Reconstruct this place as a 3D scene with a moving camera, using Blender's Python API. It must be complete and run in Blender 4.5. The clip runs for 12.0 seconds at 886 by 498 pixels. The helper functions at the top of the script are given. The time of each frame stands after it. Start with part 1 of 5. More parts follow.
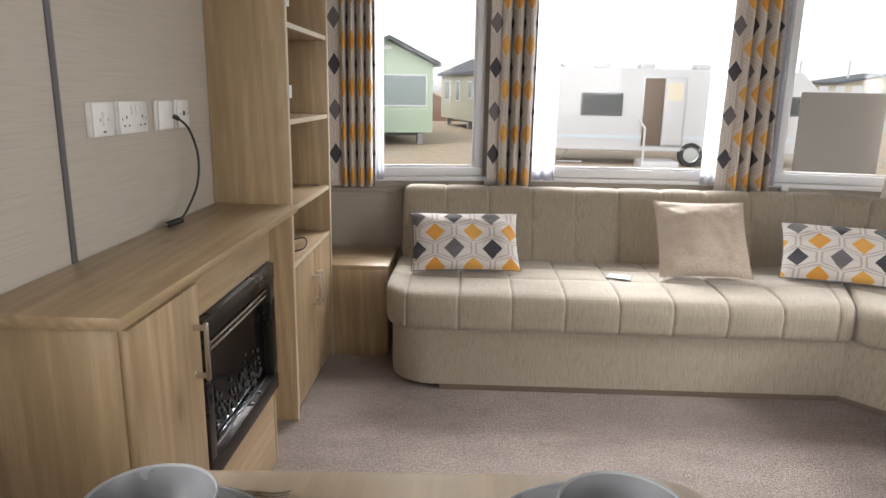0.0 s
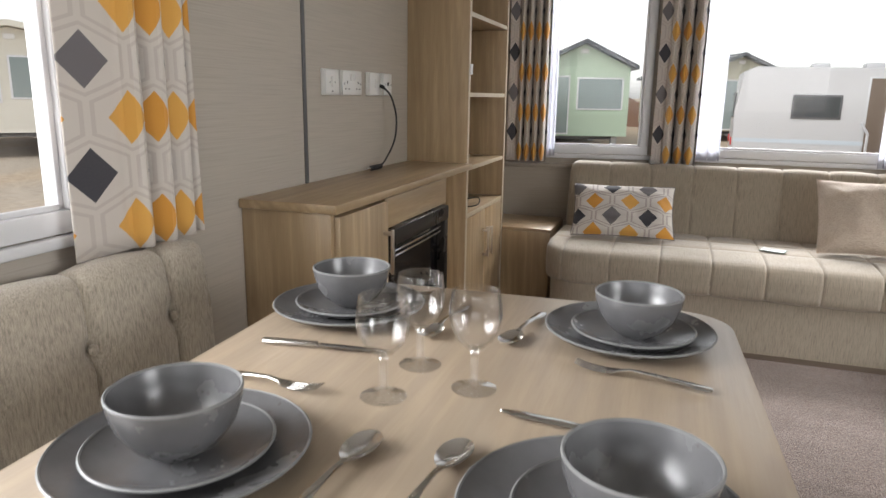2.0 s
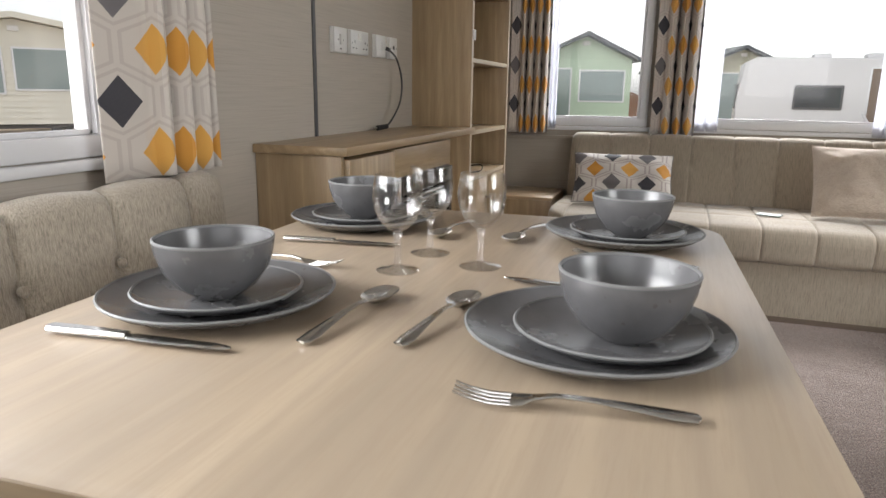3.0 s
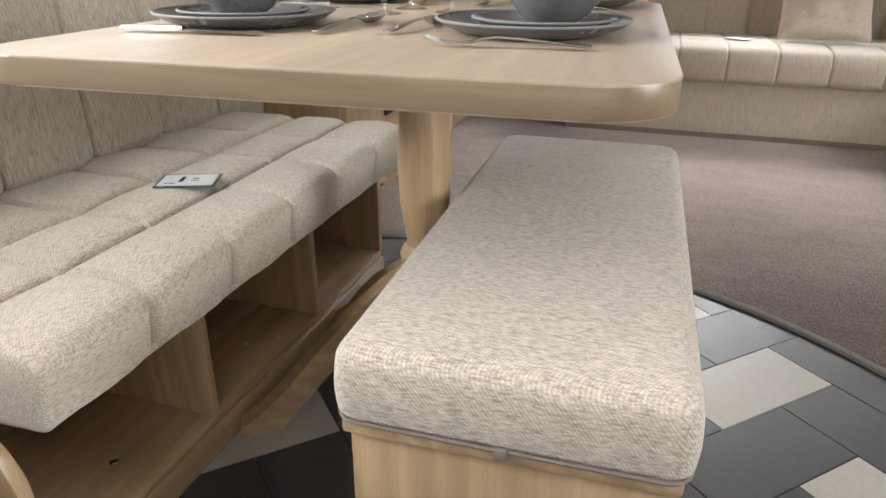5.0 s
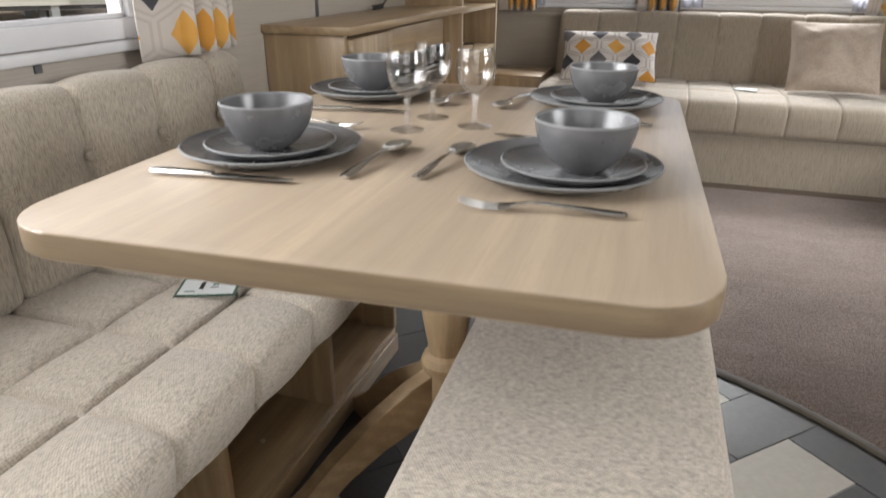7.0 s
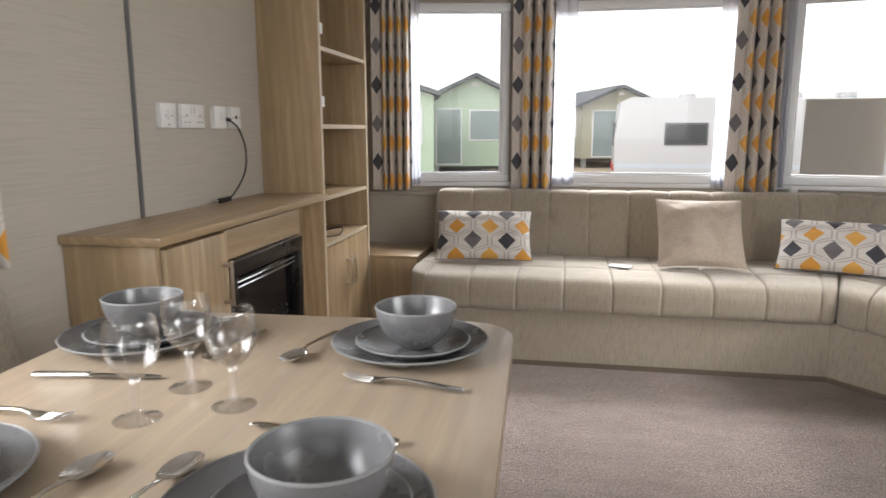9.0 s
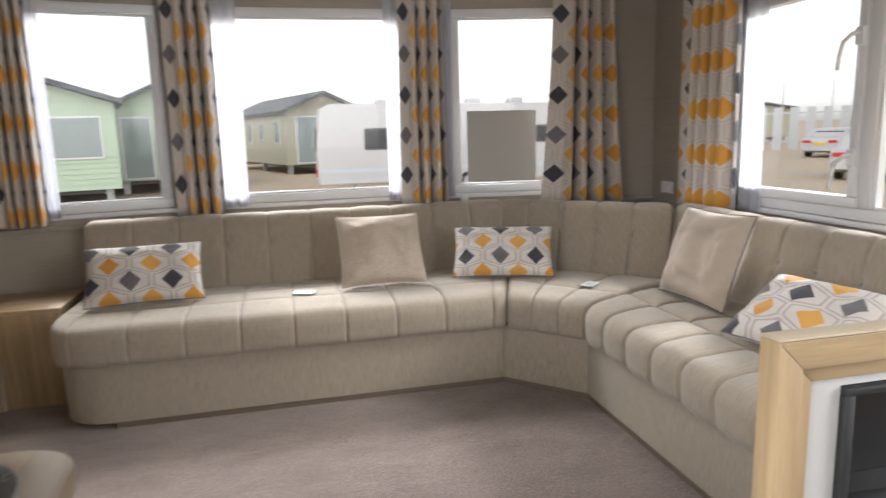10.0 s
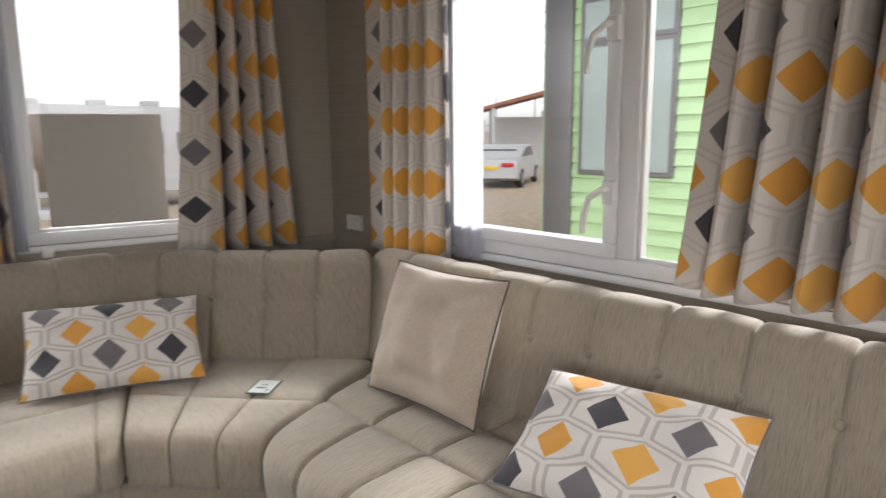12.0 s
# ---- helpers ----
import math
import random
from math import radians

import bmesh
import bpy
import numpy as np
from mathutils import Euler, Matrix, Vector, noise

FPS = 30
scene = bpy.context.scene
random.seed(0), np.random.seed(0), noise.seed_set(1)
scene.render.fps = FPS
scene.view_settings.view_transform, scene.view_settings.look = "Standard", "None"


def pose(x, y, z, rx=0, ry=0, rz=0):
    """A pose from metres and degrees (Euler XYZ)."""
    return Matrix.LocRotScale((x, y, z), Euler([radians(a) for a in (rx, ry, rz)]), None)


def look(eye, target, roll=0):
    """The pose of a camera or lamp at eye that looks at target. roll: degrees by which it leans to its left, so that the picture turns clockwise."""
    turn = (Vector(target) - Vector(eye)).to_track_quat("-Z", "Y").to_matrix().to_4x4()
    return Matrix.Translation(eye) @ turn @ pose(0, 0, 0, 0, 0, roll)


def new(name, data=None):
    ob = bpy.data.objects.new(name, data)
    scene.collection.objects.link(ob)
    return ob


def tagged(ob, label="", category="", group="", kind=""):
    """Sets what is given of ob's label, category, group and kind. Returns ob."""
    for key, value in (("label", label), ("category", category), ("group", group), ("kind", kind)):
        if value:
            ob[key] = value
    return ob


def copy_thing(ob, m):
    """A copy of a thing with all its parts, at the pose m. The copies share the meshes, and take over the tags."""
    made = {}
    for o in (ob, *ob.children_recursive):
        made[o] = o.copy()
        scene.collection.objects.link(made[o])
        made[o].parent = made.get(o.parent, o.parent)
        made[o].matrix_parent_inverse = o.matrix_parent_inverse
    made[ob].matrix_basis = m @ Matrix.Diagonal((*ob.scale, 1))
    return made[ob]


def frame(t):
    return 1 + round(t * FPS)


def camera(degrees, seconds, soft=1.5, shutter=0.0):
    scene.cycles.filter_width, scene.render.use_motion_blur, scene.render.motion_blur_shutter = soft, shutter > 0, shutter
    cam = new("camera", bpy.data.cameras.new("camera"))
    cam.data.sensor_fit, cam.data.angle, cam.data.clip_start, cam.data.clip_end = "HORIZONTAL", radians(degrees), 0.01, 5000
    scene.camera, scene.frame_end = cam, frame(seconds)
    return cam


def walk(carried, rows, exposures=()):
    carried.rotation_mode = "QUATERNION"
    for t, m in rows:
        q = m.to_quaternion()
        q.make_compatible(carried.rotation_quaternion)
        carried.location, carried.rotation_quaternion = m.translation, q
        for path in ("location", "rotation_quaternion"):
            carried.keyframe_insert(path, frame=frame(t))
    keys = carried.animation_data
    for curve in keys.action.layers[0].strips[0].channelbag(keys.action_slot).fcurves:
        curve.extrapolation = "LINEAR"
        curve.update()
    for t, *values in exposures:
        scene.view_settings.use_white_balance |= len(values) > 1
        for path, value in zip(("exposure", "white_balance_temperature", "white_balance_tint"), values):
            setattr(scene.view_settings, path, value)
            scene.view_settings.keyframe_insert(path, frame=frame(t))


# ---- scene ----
SKY, SUN = 0.22, 0.5
LEFT, LEFT_NEAR, RIGHT, REAR, BAY_SKY, SIDE_SKY = 430.0, 18.0, 50.0, 8.0, 500.0, 680.0
cam = camera(66.7, 12.0, shutter=0.25)
PATH = [
    (0, (0.913, 0.623, 1.235), (0.834, 2.569, 0.779), 1.0),
    (0.5, (0.926, 0.559, 1.208), (0.84, 2.507, 0.765), 1.0),
    (1, (0.994, 0.412, 1.211), (0.821, 2.357, 0.778), 0.8),
    (1.5, (1.036, 0.302, 1.19), (0.553, 2.192, 0.747), 0.9),
    (2, (1.11, 0.189, 1.117), (0.486, 2.036, 0.672), 0.9),
    (2.5, (1.138, 0.113, 1.043), (0.497, 1.955, 0.599), 0.9),
    (2.7, (1.134, 0.102, 1.019), (0.499, 1.946, 0.575), 0.8),
    (4.3, (1.222, -0.109, 0.894), (0.637, 1.675, 0.205), 0.5),
    (4.5, (1.237, -0.141, 0.886), (0.655, 1.622, 0.141), 0.4),
    (5, (1.256, -0.21, 0.848), (0.699, 1.528, 0.03), 0.3),
    (5.5, (1.248, -0.242, 0.846), (0.711, 1.468, -0.04), 0.3),
    (6, (1.208, -0.244, 0.879), (0.677, 1.461, -0.021), 0.3),
    (6.5, (1.189, -0.217, 0.922), (0.646, 1.486, 0.024), 0.2),
    (7, (1.197, -0.151, 1.003), (0.63, 1.603, 0.227), 0.3),
    (7.5, (1.219, -0.105, 1.063), (0.648, 1.739, 0.542), 0.9),
    (7.7, (1.230, -0.070, 1.079), (0.700, 1.815, 0.673), 0.8),
    (9.3, (1.382, 0.268, 1.12), (1.145, 2.224, 0.775), -0.8),
    (9.5, (1.433, 0.323, 1.133), (1.376, 2.292, 0.786), -1.0),
    (10, (1.521, 0.452, 1.163), (1.972, 2.369, 0.815), -1.6),
    (10.5, (1.648, 0.665, 1.172), (2.428, 2.471, 0.812), -1.8),
    (11, (1.815, 0.919, 1.187), (2.669, 2.691, 0.823), -1.4),
    (11.5, (1.927, 1.217, 1.193), (2.895, 2.93, 0.831), -0.9),
    (12, (1.99, 1.481, 1.187), (3.314, 2.941, 0.845), -0.5),
]
walk(cam, [(t, look(eye, target, roll)) for t, eye, target, roll in PATH], [(0.0, 0.5), (1.0, 0.45), (2.0, 0.15), (2.5, 0.1), (4.5, 0.25), (5.5, 0.55), (6.5, 0.35), (7.5, 0.1), (9.5, 0.4), (10.5, 0.05), (12.0, 0.05)])

# ---- world, sun, exposure ----
world = bpy.data.worlds.new("world")
scene.world = world
world.use_nodes = True
wn, wl = world.node_tree.nodes, world.node_tree.links
sky = wn.new("ShaderNodeTexSky")
sky.sky_type, sky.sun_disc = "NISHITA", False
sky.sun_elevation, sky.sun_rotation = radians(42), radians(-150)
sky.dust_density, sky.air_density, sky.ozone_density = 1.5, 1.0, 1.0
grey = wn.new("ShaderNodeHueSaturation")
grey.inputs["Saturation"].default_value = 0.12
wl.new(sky.outputs[0], grey.inputs["Color"])
wl.new(grey.outputs[0], wn["Background"].inputs["Color"])
wn["Background"].inputs["Strength"].default_value = SKY
sun = new("sun", bpy.data.lights.new("sun", "SUN"))
sun.data.energy, sun.data.angle, sun.data.color = SUN, radians(25), (1.0, 0.97, 0.92)
sun.matrix_world = look((-20, -30, 30), (0, 0, 0))



def window_light(name, at, target, w, h, watts):
    """Added area lamp standing in for sky light, in or outside a window's opening."""
    lamp = new(name, bpy.data.lights.new(name, "AREA"))
    lamp.data.shape, lamp.data.size, lamp.data.size_y, lamp.data.energy = "RECTANGLE", w, h, watts
    lamp.data.color = (0.975, 0.985, 1.0)
    lamp.matrix_world = look(at, target)
    return lamp


# this lamp is added well outside the dining window to brighten the room
window_light("dining_sky_light", (-3.2, -0.9, 2.6), (1.5, 1.1, 0.6), 4.0, 1.4, LEFT)
window_light("dining_window_light", (-0.03, 0.05, 1.28), (2.0, 0.05, 0.9), 1.20, 0.80, LEFT_NEAR)
window_light("kitchen_window_light", (3.65, 0.30, 1.43), (1.0, 0.45, 1.2), 1.10, 0.90, RIGHT)
window_light("end_window_light", (1.9, -1.63, 1.40), (1.9, 1.0, 1.2), 2.0, 0.9, REAR)

# two lamps added outside, above the sight lines, for more light indoors
window_light("bay_sky_light", (1.73, 6.3, 3.25), (1.73, 3.3, 0.75), 3.4, 1.4, BAY_SKY)
window_light("side_sky_light", (7.2, 2.5, 3.5), (3.4, 2.45, 1.2), 2.4, 0.8, SIDE_SKY)

# ---- helpers ----
BASE = {}


def thing(name, label, category, group="", at=(0, 0, 0)):
    ob = new(name)
    ob.empty_display_size = 0.1
    ob.location = at
    BASE[ob] = Matrix.Translation(at)
    return tagged(ob, label, category, group)


def mesh_of(name, bm, mat, smooth=True, angle=35):
    bmesh.ops.recalc_face_normals(bm, faces=bm.faces[:])
    me = bpy.data.meshes.new(name)
    bm.to_mesh(me)
    bm.free()
    me.materials.append(mat)
    if mat.name.startswith(("oak", "white", "pale_edge")):
        angle = min(angle, 24)
    if smooth:
        me.shade_smooth()
        me.set_sharp_from_angle(angle=radians(angle))
    return me


def part(name, bm, mat, parent=None, label="", smooth=True, angle=35):
    ob = new(name, mesh_of(name, bm, mat, smooth, angle))
    if parent is not None:
        ob.parent = parent
        ob.matrix_parent_inverse = BASE[parent].inverted()
    BASE[ob] = Matrix.Identity(4)
    if label:
        ob["label"] = label
    return ob


def solo(name, bm, mat, label, category, kind="", group="", smooth=True, angle=35):
    return tagged(part(name, bm, mat, None, "", smooth, angle), label, category, group, kind)


def box(x0, y0, z0, x1, y1, z1, bevel=0.0, bm=None, seg=2, m=None):
    b = bmesh.new()
    bmesh.ops.create_cube(b, size=1)
    for v in b.verts:
        v.co = Vector(((x0 + x1) / 2 + v.co.x * (x1 - x0), (y0 + y1) / 2 + v.co.y * (y1 - y0), (z0 + z1) / 2 + v.co.z * (z1 - z0)))
    if bevel:
        bmesh.ops.bevel(b, geom=b.edges[:], offset=bevel, segments=seg, profile=0.5, affect="EDGES")
    if m is not None:
        b.transform(m)
    return join(bm, b)


def join(bm, b):
    if bm is None:
        return b
    tmp = bpy.data.meshes.new("tmp")
    b.to_mesh(tmp)
    b.free()
    bm.from_mesh(tmp)
    bpy.data.meshes.remove(tmp)
    return bm


def lathe(profile, seg=40, at=(0, 0, 0), bm=None):
    b = bmesh.new()
    rings = []
    for r, z in profile:
        if r < 1e-5:
            rings.append([b.verts.new((at[0], at[1], at[2] + z))])
        else:
            rings.append([b.verts.new((at[0] + r * math.cos(2 * math.pi * k / seg), at[1] + r * math.sin(2 * math.pi * k / seg), at[2] + z)) for k in range(seg)])
    for p, q in zip(rings, rings[1:]):
        for k in range(seg):
            n = (k + 1) % seg
            if len(p) == 1 and len(q) > 1:
                b.faces.new((p[0], q[k], q[n]))
            elif len(q) == 1 and len(p) > 1:
                b.faces.new((p[k], p[n], q[0]))
            elif len(p) > 1:
                b.faces.new((p[k], p[n], q[n], q[k]))
    return join(bm, b)


def tube(points, r, seg=8, closed=False, bm=None):
    b = bmesh.new()
    pts = [Vector(p) for p in points]
    n = len(pts)
    rings = []
    side = None
    for i, p in enumerate(pts):
        d = (pts[(i + 1) % n] - pts[i - 1]) if closed else (pts[min(i + 1, n - 1)] - pts[max(i - 1, 0)])
        d.normalize()
        if side is None:
            side = d.orthogonal().normalized()
        side = (side - d * side.dot(d)).normalized()
        up = d.cross(side)
        rings.append([b.verts.new(p + r * (math.cos(2 * math.pi * k / seg) * side + math.sin(2 * math.pi * k / seg) * up)) for k in range(seg)])
    for i in range(n if closed else n - 1):
        p, q = rings[i], rings[(i + 1) % n]
        for k in range(seg):
            b.faces.new((p[k], p[(k + 1) % seg], q[(k + 1) % seg], q[k]))
    if not closed:
        b.faces.new(rings[0][::-1])
        b.faces.new(rings[-1])
    return join(bm, b)


def prism(outline, z0, z1, bevel=0.0, bm=None, seg=2):
    """A flat plate from a plan outline."""
    b = bmesh.new()
    low = [b.verts.new((x, y, z0)) for x, y in outline]
    high = [b.verts.new((x, y, z1)) for x, y in outline]
    b.faces.new(low[::-1])
    b.faces.new(high)
    n = len(low)
    for i in range(n):
        b.faces.new((low[i], low[(i + 1) % n], high[(i + 1) % n], high[i]))
    if bevel:
        rim = [e for e in b.edges if abs(e.verts[0].co.z - e.verts[1].co.z) < 1e-6]
        bmesh.ops.bevel(b, geom=rim, offset=bevel, segments=seg, profile=0.5, affect="EDGES")
    return join(bm, b)


def rounded(w, l, r, n=8):
    out = []
    for cx, cy, a in ((w / 2 - r, l / 2 - r, 0), (-w / 2 + r, l / 2 - r, 90), (-w / 2 + r, -l / 2 + r, 180), (w / 2 - r, -l / 2 + r, 270)):
        out += [(cx + r * math.cos(radians(a + 90 * k / n)), cy + r * math.sin(radians(a + 90 * k / n))) for k in range(n + 1)]
    return out


# ---- materials ----
def mat_new(name):
    m = bpy.data.materials.new(name)
    m.use_nodes = True
    nt = m.node_tree
    return m, nt, nt.nodes["Principled BSDF"]


def node(nt, kind, **values):
    n = nt.nodes.new(kind)
    for key, value in values.items():
        n.inputs[key.replace("_", " ")].default_value = value
    return n


def calc(nt, op, a, b=0.0):
    n = nt.nodes.new("ShaderNodeMath")
    n.operation = op
    for i, v in enumerate((a, b)):
        if isinstance(v, (int, float)):
            n.inputs[i].default_value = v
        else:
            nt.links.new(v, n.inputs[i])
    return n.outputs[0]


def coords(nt, scale=(1, 1, 1), uv=False, rot=(0, 0, 0)):
    t = nt.nodes.new("ShaderNodeTexCoord")
    m = nt.nodes.new("ShaderNodeMapping")
    m.inputs["Scale"].default_value = scale
    m.inputs["Rotation"].default_value = [radians(a) for a in rot]
    nt.links.new(t.outputs["UV" if uv else "Object"], m.inputs["Vector"])
    return m.outputs[0]


def noisy(nt, vec, scale, detail=4.0, rough=0.6):
    n = node(nt, "ShaderNodeTexNoise", Scale=scale, Detail=detail, Roughness=rough)
    nt.links.new(vec, n.inputs["Vector"])
    return n.outputs["Fac"]


def ramp(nt, fac, stops):
    n = nt.nodes.new("ShaderNodeValToRGB")
    e = n.color_ramp.elements
    while len(e) < len(stops):
        e.new(0.5)
    for el, (p, c) in zip(e, stops):
        el.position, el.color = p, (*c, 1)
    nt.links.new(fac, n.inputs["Fac"])
    return n.outputs["Color"]


def mix(nt, fac, a, b, mode="MIX"):
    n = nt.nodes.new("ShaderNodeMix")
    n.data_type, n.blend_type = "RGBA", mode
    for sock, v in ((n.inputs[0], fac), (n.inputs[6], a), (n.inputs[7], b)):
        if isinstance(v, (int, float)):
            sock.default_value = v
        elif isinstance(v, tuple):
            sock.default_value = (*v, 1)
        else:
            nt.links.new(v, sock)
    return n.outputs[2]


def bump(nt, bsdf, height, strength=0.3, dist=0.002):
    n = node(nt, "ShaderNodeBump", Strength=strength, Distance=dist)
    nt.links.new(height, n.inputs["Height"])
    nt.links.new(n.outputs[0], bsdf.inputs["Normal"])


def m_plain(name, color, rough=0.5, metal=0.0, grain=0.06, scale=60, bumpy=0.05):
    m, nt, b = mat_new(name)
    v = coords(nt)
    f = noisy(nt, v, scale)
    g = noisy(nt, v, scale / 14)
    c1 = mix(nt, f, tuple(c * (1 - grain) for c in color), tuple(min(1, c * (1 + grain)) for c in color))
    c2 = mix(nt, calc(nt, "MULTIPLY", g, grain * 3), c1, tuple(c * 0.8 for c in color))
    nt.links.new(c2, b.inputs["Base Color"])
    nt.links.new(calc(nt, "ADD", calc(nt, "MULTIPLY", g, 0.12), rough - 0.06), b.inputs["Roughness"])
    b.inputs["Metallic"].default_value = metal
    if bumpy:
        bump(nt, b, f, bumpy)
    return m


def m_oak(name, axis, light=0.9, wash=0.0):
    """Light oak laminate with its grain along one axis."""
    m, nt, b = mat_new(name)
    sc = [16.0, 16.0, 16.0]
    sc["xyz".index(axis)] = 0.9
    v = coords(nt, sc)
    warp = noisy(nt, v, 1.2, 3)
    fine = noisy(nt, coords(nt, [s * 5 for s in sc]), 2.2, 5, 0.7)
    wave = node(nt, "ShaderNodeTexWave", Scale=0.9, Distortion=9.0, Detail=3.0)
    wave.inputs["Detail Scale"].default_value = 0.7
    wave.bands_direction = "DIAGONAL"
    nt.links.new(v, wave.inputs["Vector"])
    sk = [5.0, 5.0, 5.0]
    sk["xyz".index(axis)] = 2.2
    knots = node(nt, "ShaderNodeTexVoronoi", Scale=1.2)
    nt.links.new(coords(nt, sk), knots.inputs["Vector"])
    kd = ramp(nt, knots.outputs["Distance"], [(0.0, (1, 1, 1)), (0.06, (0.75, 0.75, 0.75)), (0.11, (0.25, 0.25, 0.25)), (0.24, (0, 0, 0))])
    base = ramp(nt, warp, [(0.3, (0.29 * light, 0.205 * light, 0.115 * light)), (0.55, (0.43 * light, 0.310 * light, 0.180 * light)), (0.75, (0.52 * light, 0.385 * light, 0.235 * light))])
    c = mix(nt, calc(nt, "MULTIPLY", wave.outputs["Fac"], 0.50), base, (0.29 * light, 0.20 * light, 0.115 * light))
    c = mix(nt, calc(nt, "MULTIPLY", ramp(nt, fine, [(0.46, (0, 0, 0)), (0.62, (1, 1, 1))]), 0.32), c, (0.27 * light, 0.165 * light, 0.08 * light))
    c = mix(nt, calc(nt, "MULTIPLY", kd, 0.8), c, (0.16, 0.085, 0.040))
    if wash:
        c = mix(nt, wash, c, (0.35 * light, 0.305 * light, 0.262 * light))
    nt.links.new(c, b.inputs["Base Color"])
    nt.links.new(calc(nt, "ADD", calc(nt, "MULTIPLY", fine, 0.2), 0.27), b.inputs["Roughness"])
    b.inputs["Coat Weight"].default_value = 0.3
    b.inputs["Coat Roughness"].default_value = 0.3
    bump(nt, b, fine, 0.12, 0.001)
    return m


def m_fabric(name, color, streak="z", weave=380.0, contrast=0.34, across=420.0, along=55.0, net=0.34):
    """Chenille upholstery: fine weave with slubs drawn along one axis."""
    m, nt, b = mat_new(name)
    sc = [across, across, across]
    for ax in streak:
        sc["xyz".index(ax)] = along
    slub = noisy(nt, coords(nt, sc), 1.0, 4, 0.65)
    vec = coords(nt, (weave, weave, weave), rot=(20, 25, 45))
    wv = node(nt, "ShaderNodeTexWave", Scale=0.32, Distortion=1.5, Detail=1.0)
    nt.links.new(vec, wv.inputs["Vector"])
    wx = node(nt, "ShaderNodeTexWave", Scale=0.32, Distortion=1.5, Detail=1.0)
    nt.links.new(coords(nt, (weave, weave, weave), rot=(-25, 20, -45)), wx.inputs["Vector"])
    knit = calc(nt, "MULTIPLY", wv.outputs["Fac"], calc(nt, "ADD", wx.outputs["Fac"], 0.35))
    big = noisy(nt, coords(nt), 5.0, 3)
    lo, hi = tuple(c * (1 - contrast) for c in color), tuple(min(1, c * (1 + contrast)) for c in color)
    c = ramp(nt, slub, [(0.36, tuple(x * 0.8 for x in lo)), (0.5, color), (0.66, hi)])
    c = mix(nt, calc(nt, "MULTIPLY", knit, net), c, tuple(x * 0.45 for x in color))
    c = mix(nt, calc(nt, "MULTIPLY", big, 0.15), c, tuple(x * 0.88 for x in color))
    nt.links.new(c, b.inputs["Base Color"])
    b.inputs["Roughness"].default_value = 0.92
    b.inputs["Sheen Weight"].default_value = 0.25
    b.inputs["Sheen Roughness"].default_value = 0.5
    bump(nt, b, calc(nt, "ADD", slub, calc(nt, "MULTIPLY", knit, net * -2)), 0.25 + net * 0.5, 0.002)
    return m


def m_pattern(name, ground, px, pz, du, dv, line):
    """Printed cloth: rows of diamonds inside hexagon outlines; u and v are metres of cloth."""
    m, nt, b = mat_new(name)
    sep = nt.nodes.new("ShaderNodeSeparateXYZ")
    nt.links.new(coords(nt, uv=True), sep.inputs[0])
    u, v = sep.outputs[0], sep.outputs[1]

    def cell(val, period, shift):
        a = calc(nt, "ADD", calc(nt, "DIVIDE", val, period), shift + 0.5)
        fl = calc(nt, "FLOOR", a)
        return calc(nt, "MULTIPLY", calc(nt, "ABSOLUTE", calc(nt, "SUBTRACT", calc(nt, "SUBTRACT", a, fl), 0.5)), period), fl

    xa, ia = cell(u, px, 0.0)
    za, ja = cell(v, pz, 0.0)
    xb, ib = cell(u, px, 0.5)
    zb, jb = cell(v, pz, 0.5)
    dark = calc(nt, "LESS_THAN", calc(nt, "ADD", calc(nt, "DIVIDE", xa, du), calc(nt, "DIVIDE", za, dv)), 1.0)
    gold = calc(nt, "LESS_THAN", calc(nt, "ADD", calc(nt, "DIVIDE", xb, du), calc(nt, "DIVIDE", zb, dv)), 1.0)
    k = 0.36 * pz / px
    hexa = calc(nt, "MAXIMUM", calc(nt, "DIVIDE", xa, px * 0.5), calc(nt, "DIVIDE", calc(nt, "ADD", calc(nt, "MULTIPLY", xa, k), za), 0.34 * pz))
    hexb = calc(nt, "MAXIMUM", calc(nt, "DIVIDE", xb, px * 0.5), calc(nt, "DIVIDE", calc(nt, "ADD", calc(nt, "MULTIPLY", xb, k), zb), 0.34 * pz))
    ring = calc(nt, "MULTIPLY", calc(nt, "GREATER_THAN", hexa, 0.83), calc(nt, "LESS_THAN", hexa, 0.93))
    ring = calc(nt, "MAXIMUM", ring, calc(nt, "MULTIPLY", calc(nt, "GREATER_THAN", hexb, 0.83), calc(nt, "LESS_THAN", hexb, 0.93)))
    keep = calc(nt, "SUBTRACT", 1.0, calc(nt, "MAXIMUM", dark, gold))
    odd = calc(nt, "ABSOLUTE", calc(nt, "MODULO", calc(nt, "ADD", ia, ja), 2.0))
    oddb = calc(nt, "ABSOLUTE", calc(nt, "MODULO", ib, 2.0))
    thread = noisy(nt, coords(nt, (900, 220, 1), uv=True), 1.0, 2)
    c = mix(nt, calc(nt, "MULTIPLY", ring, calc(nt, "MULTIPLY", keep, 0.9)), ground, line)
    c = mix(nt, gold, c, mix(nt, oddb, (0.60, 0.27, 0.03), (0.66, 0.34, 0.06)))
    c = mix(nt, dark, c, mix(nt, odd, (0.13, 0.12, 0.13), (0.030, 0.030, 0.042)))
    c = mix(nt, calc(nt, "MULTIPLY", thread, 0.14), c, (0.3, 0.28, 0.26))
    nt.links.new(c, b.inputs["Base Color"])
    b.inputs["Roughness"].default_value = 0.9
    b.inputs["Sheen Weight"].default_value = 0.15
    bump(nt, b, thread, 0.25, 0.001)
    return m


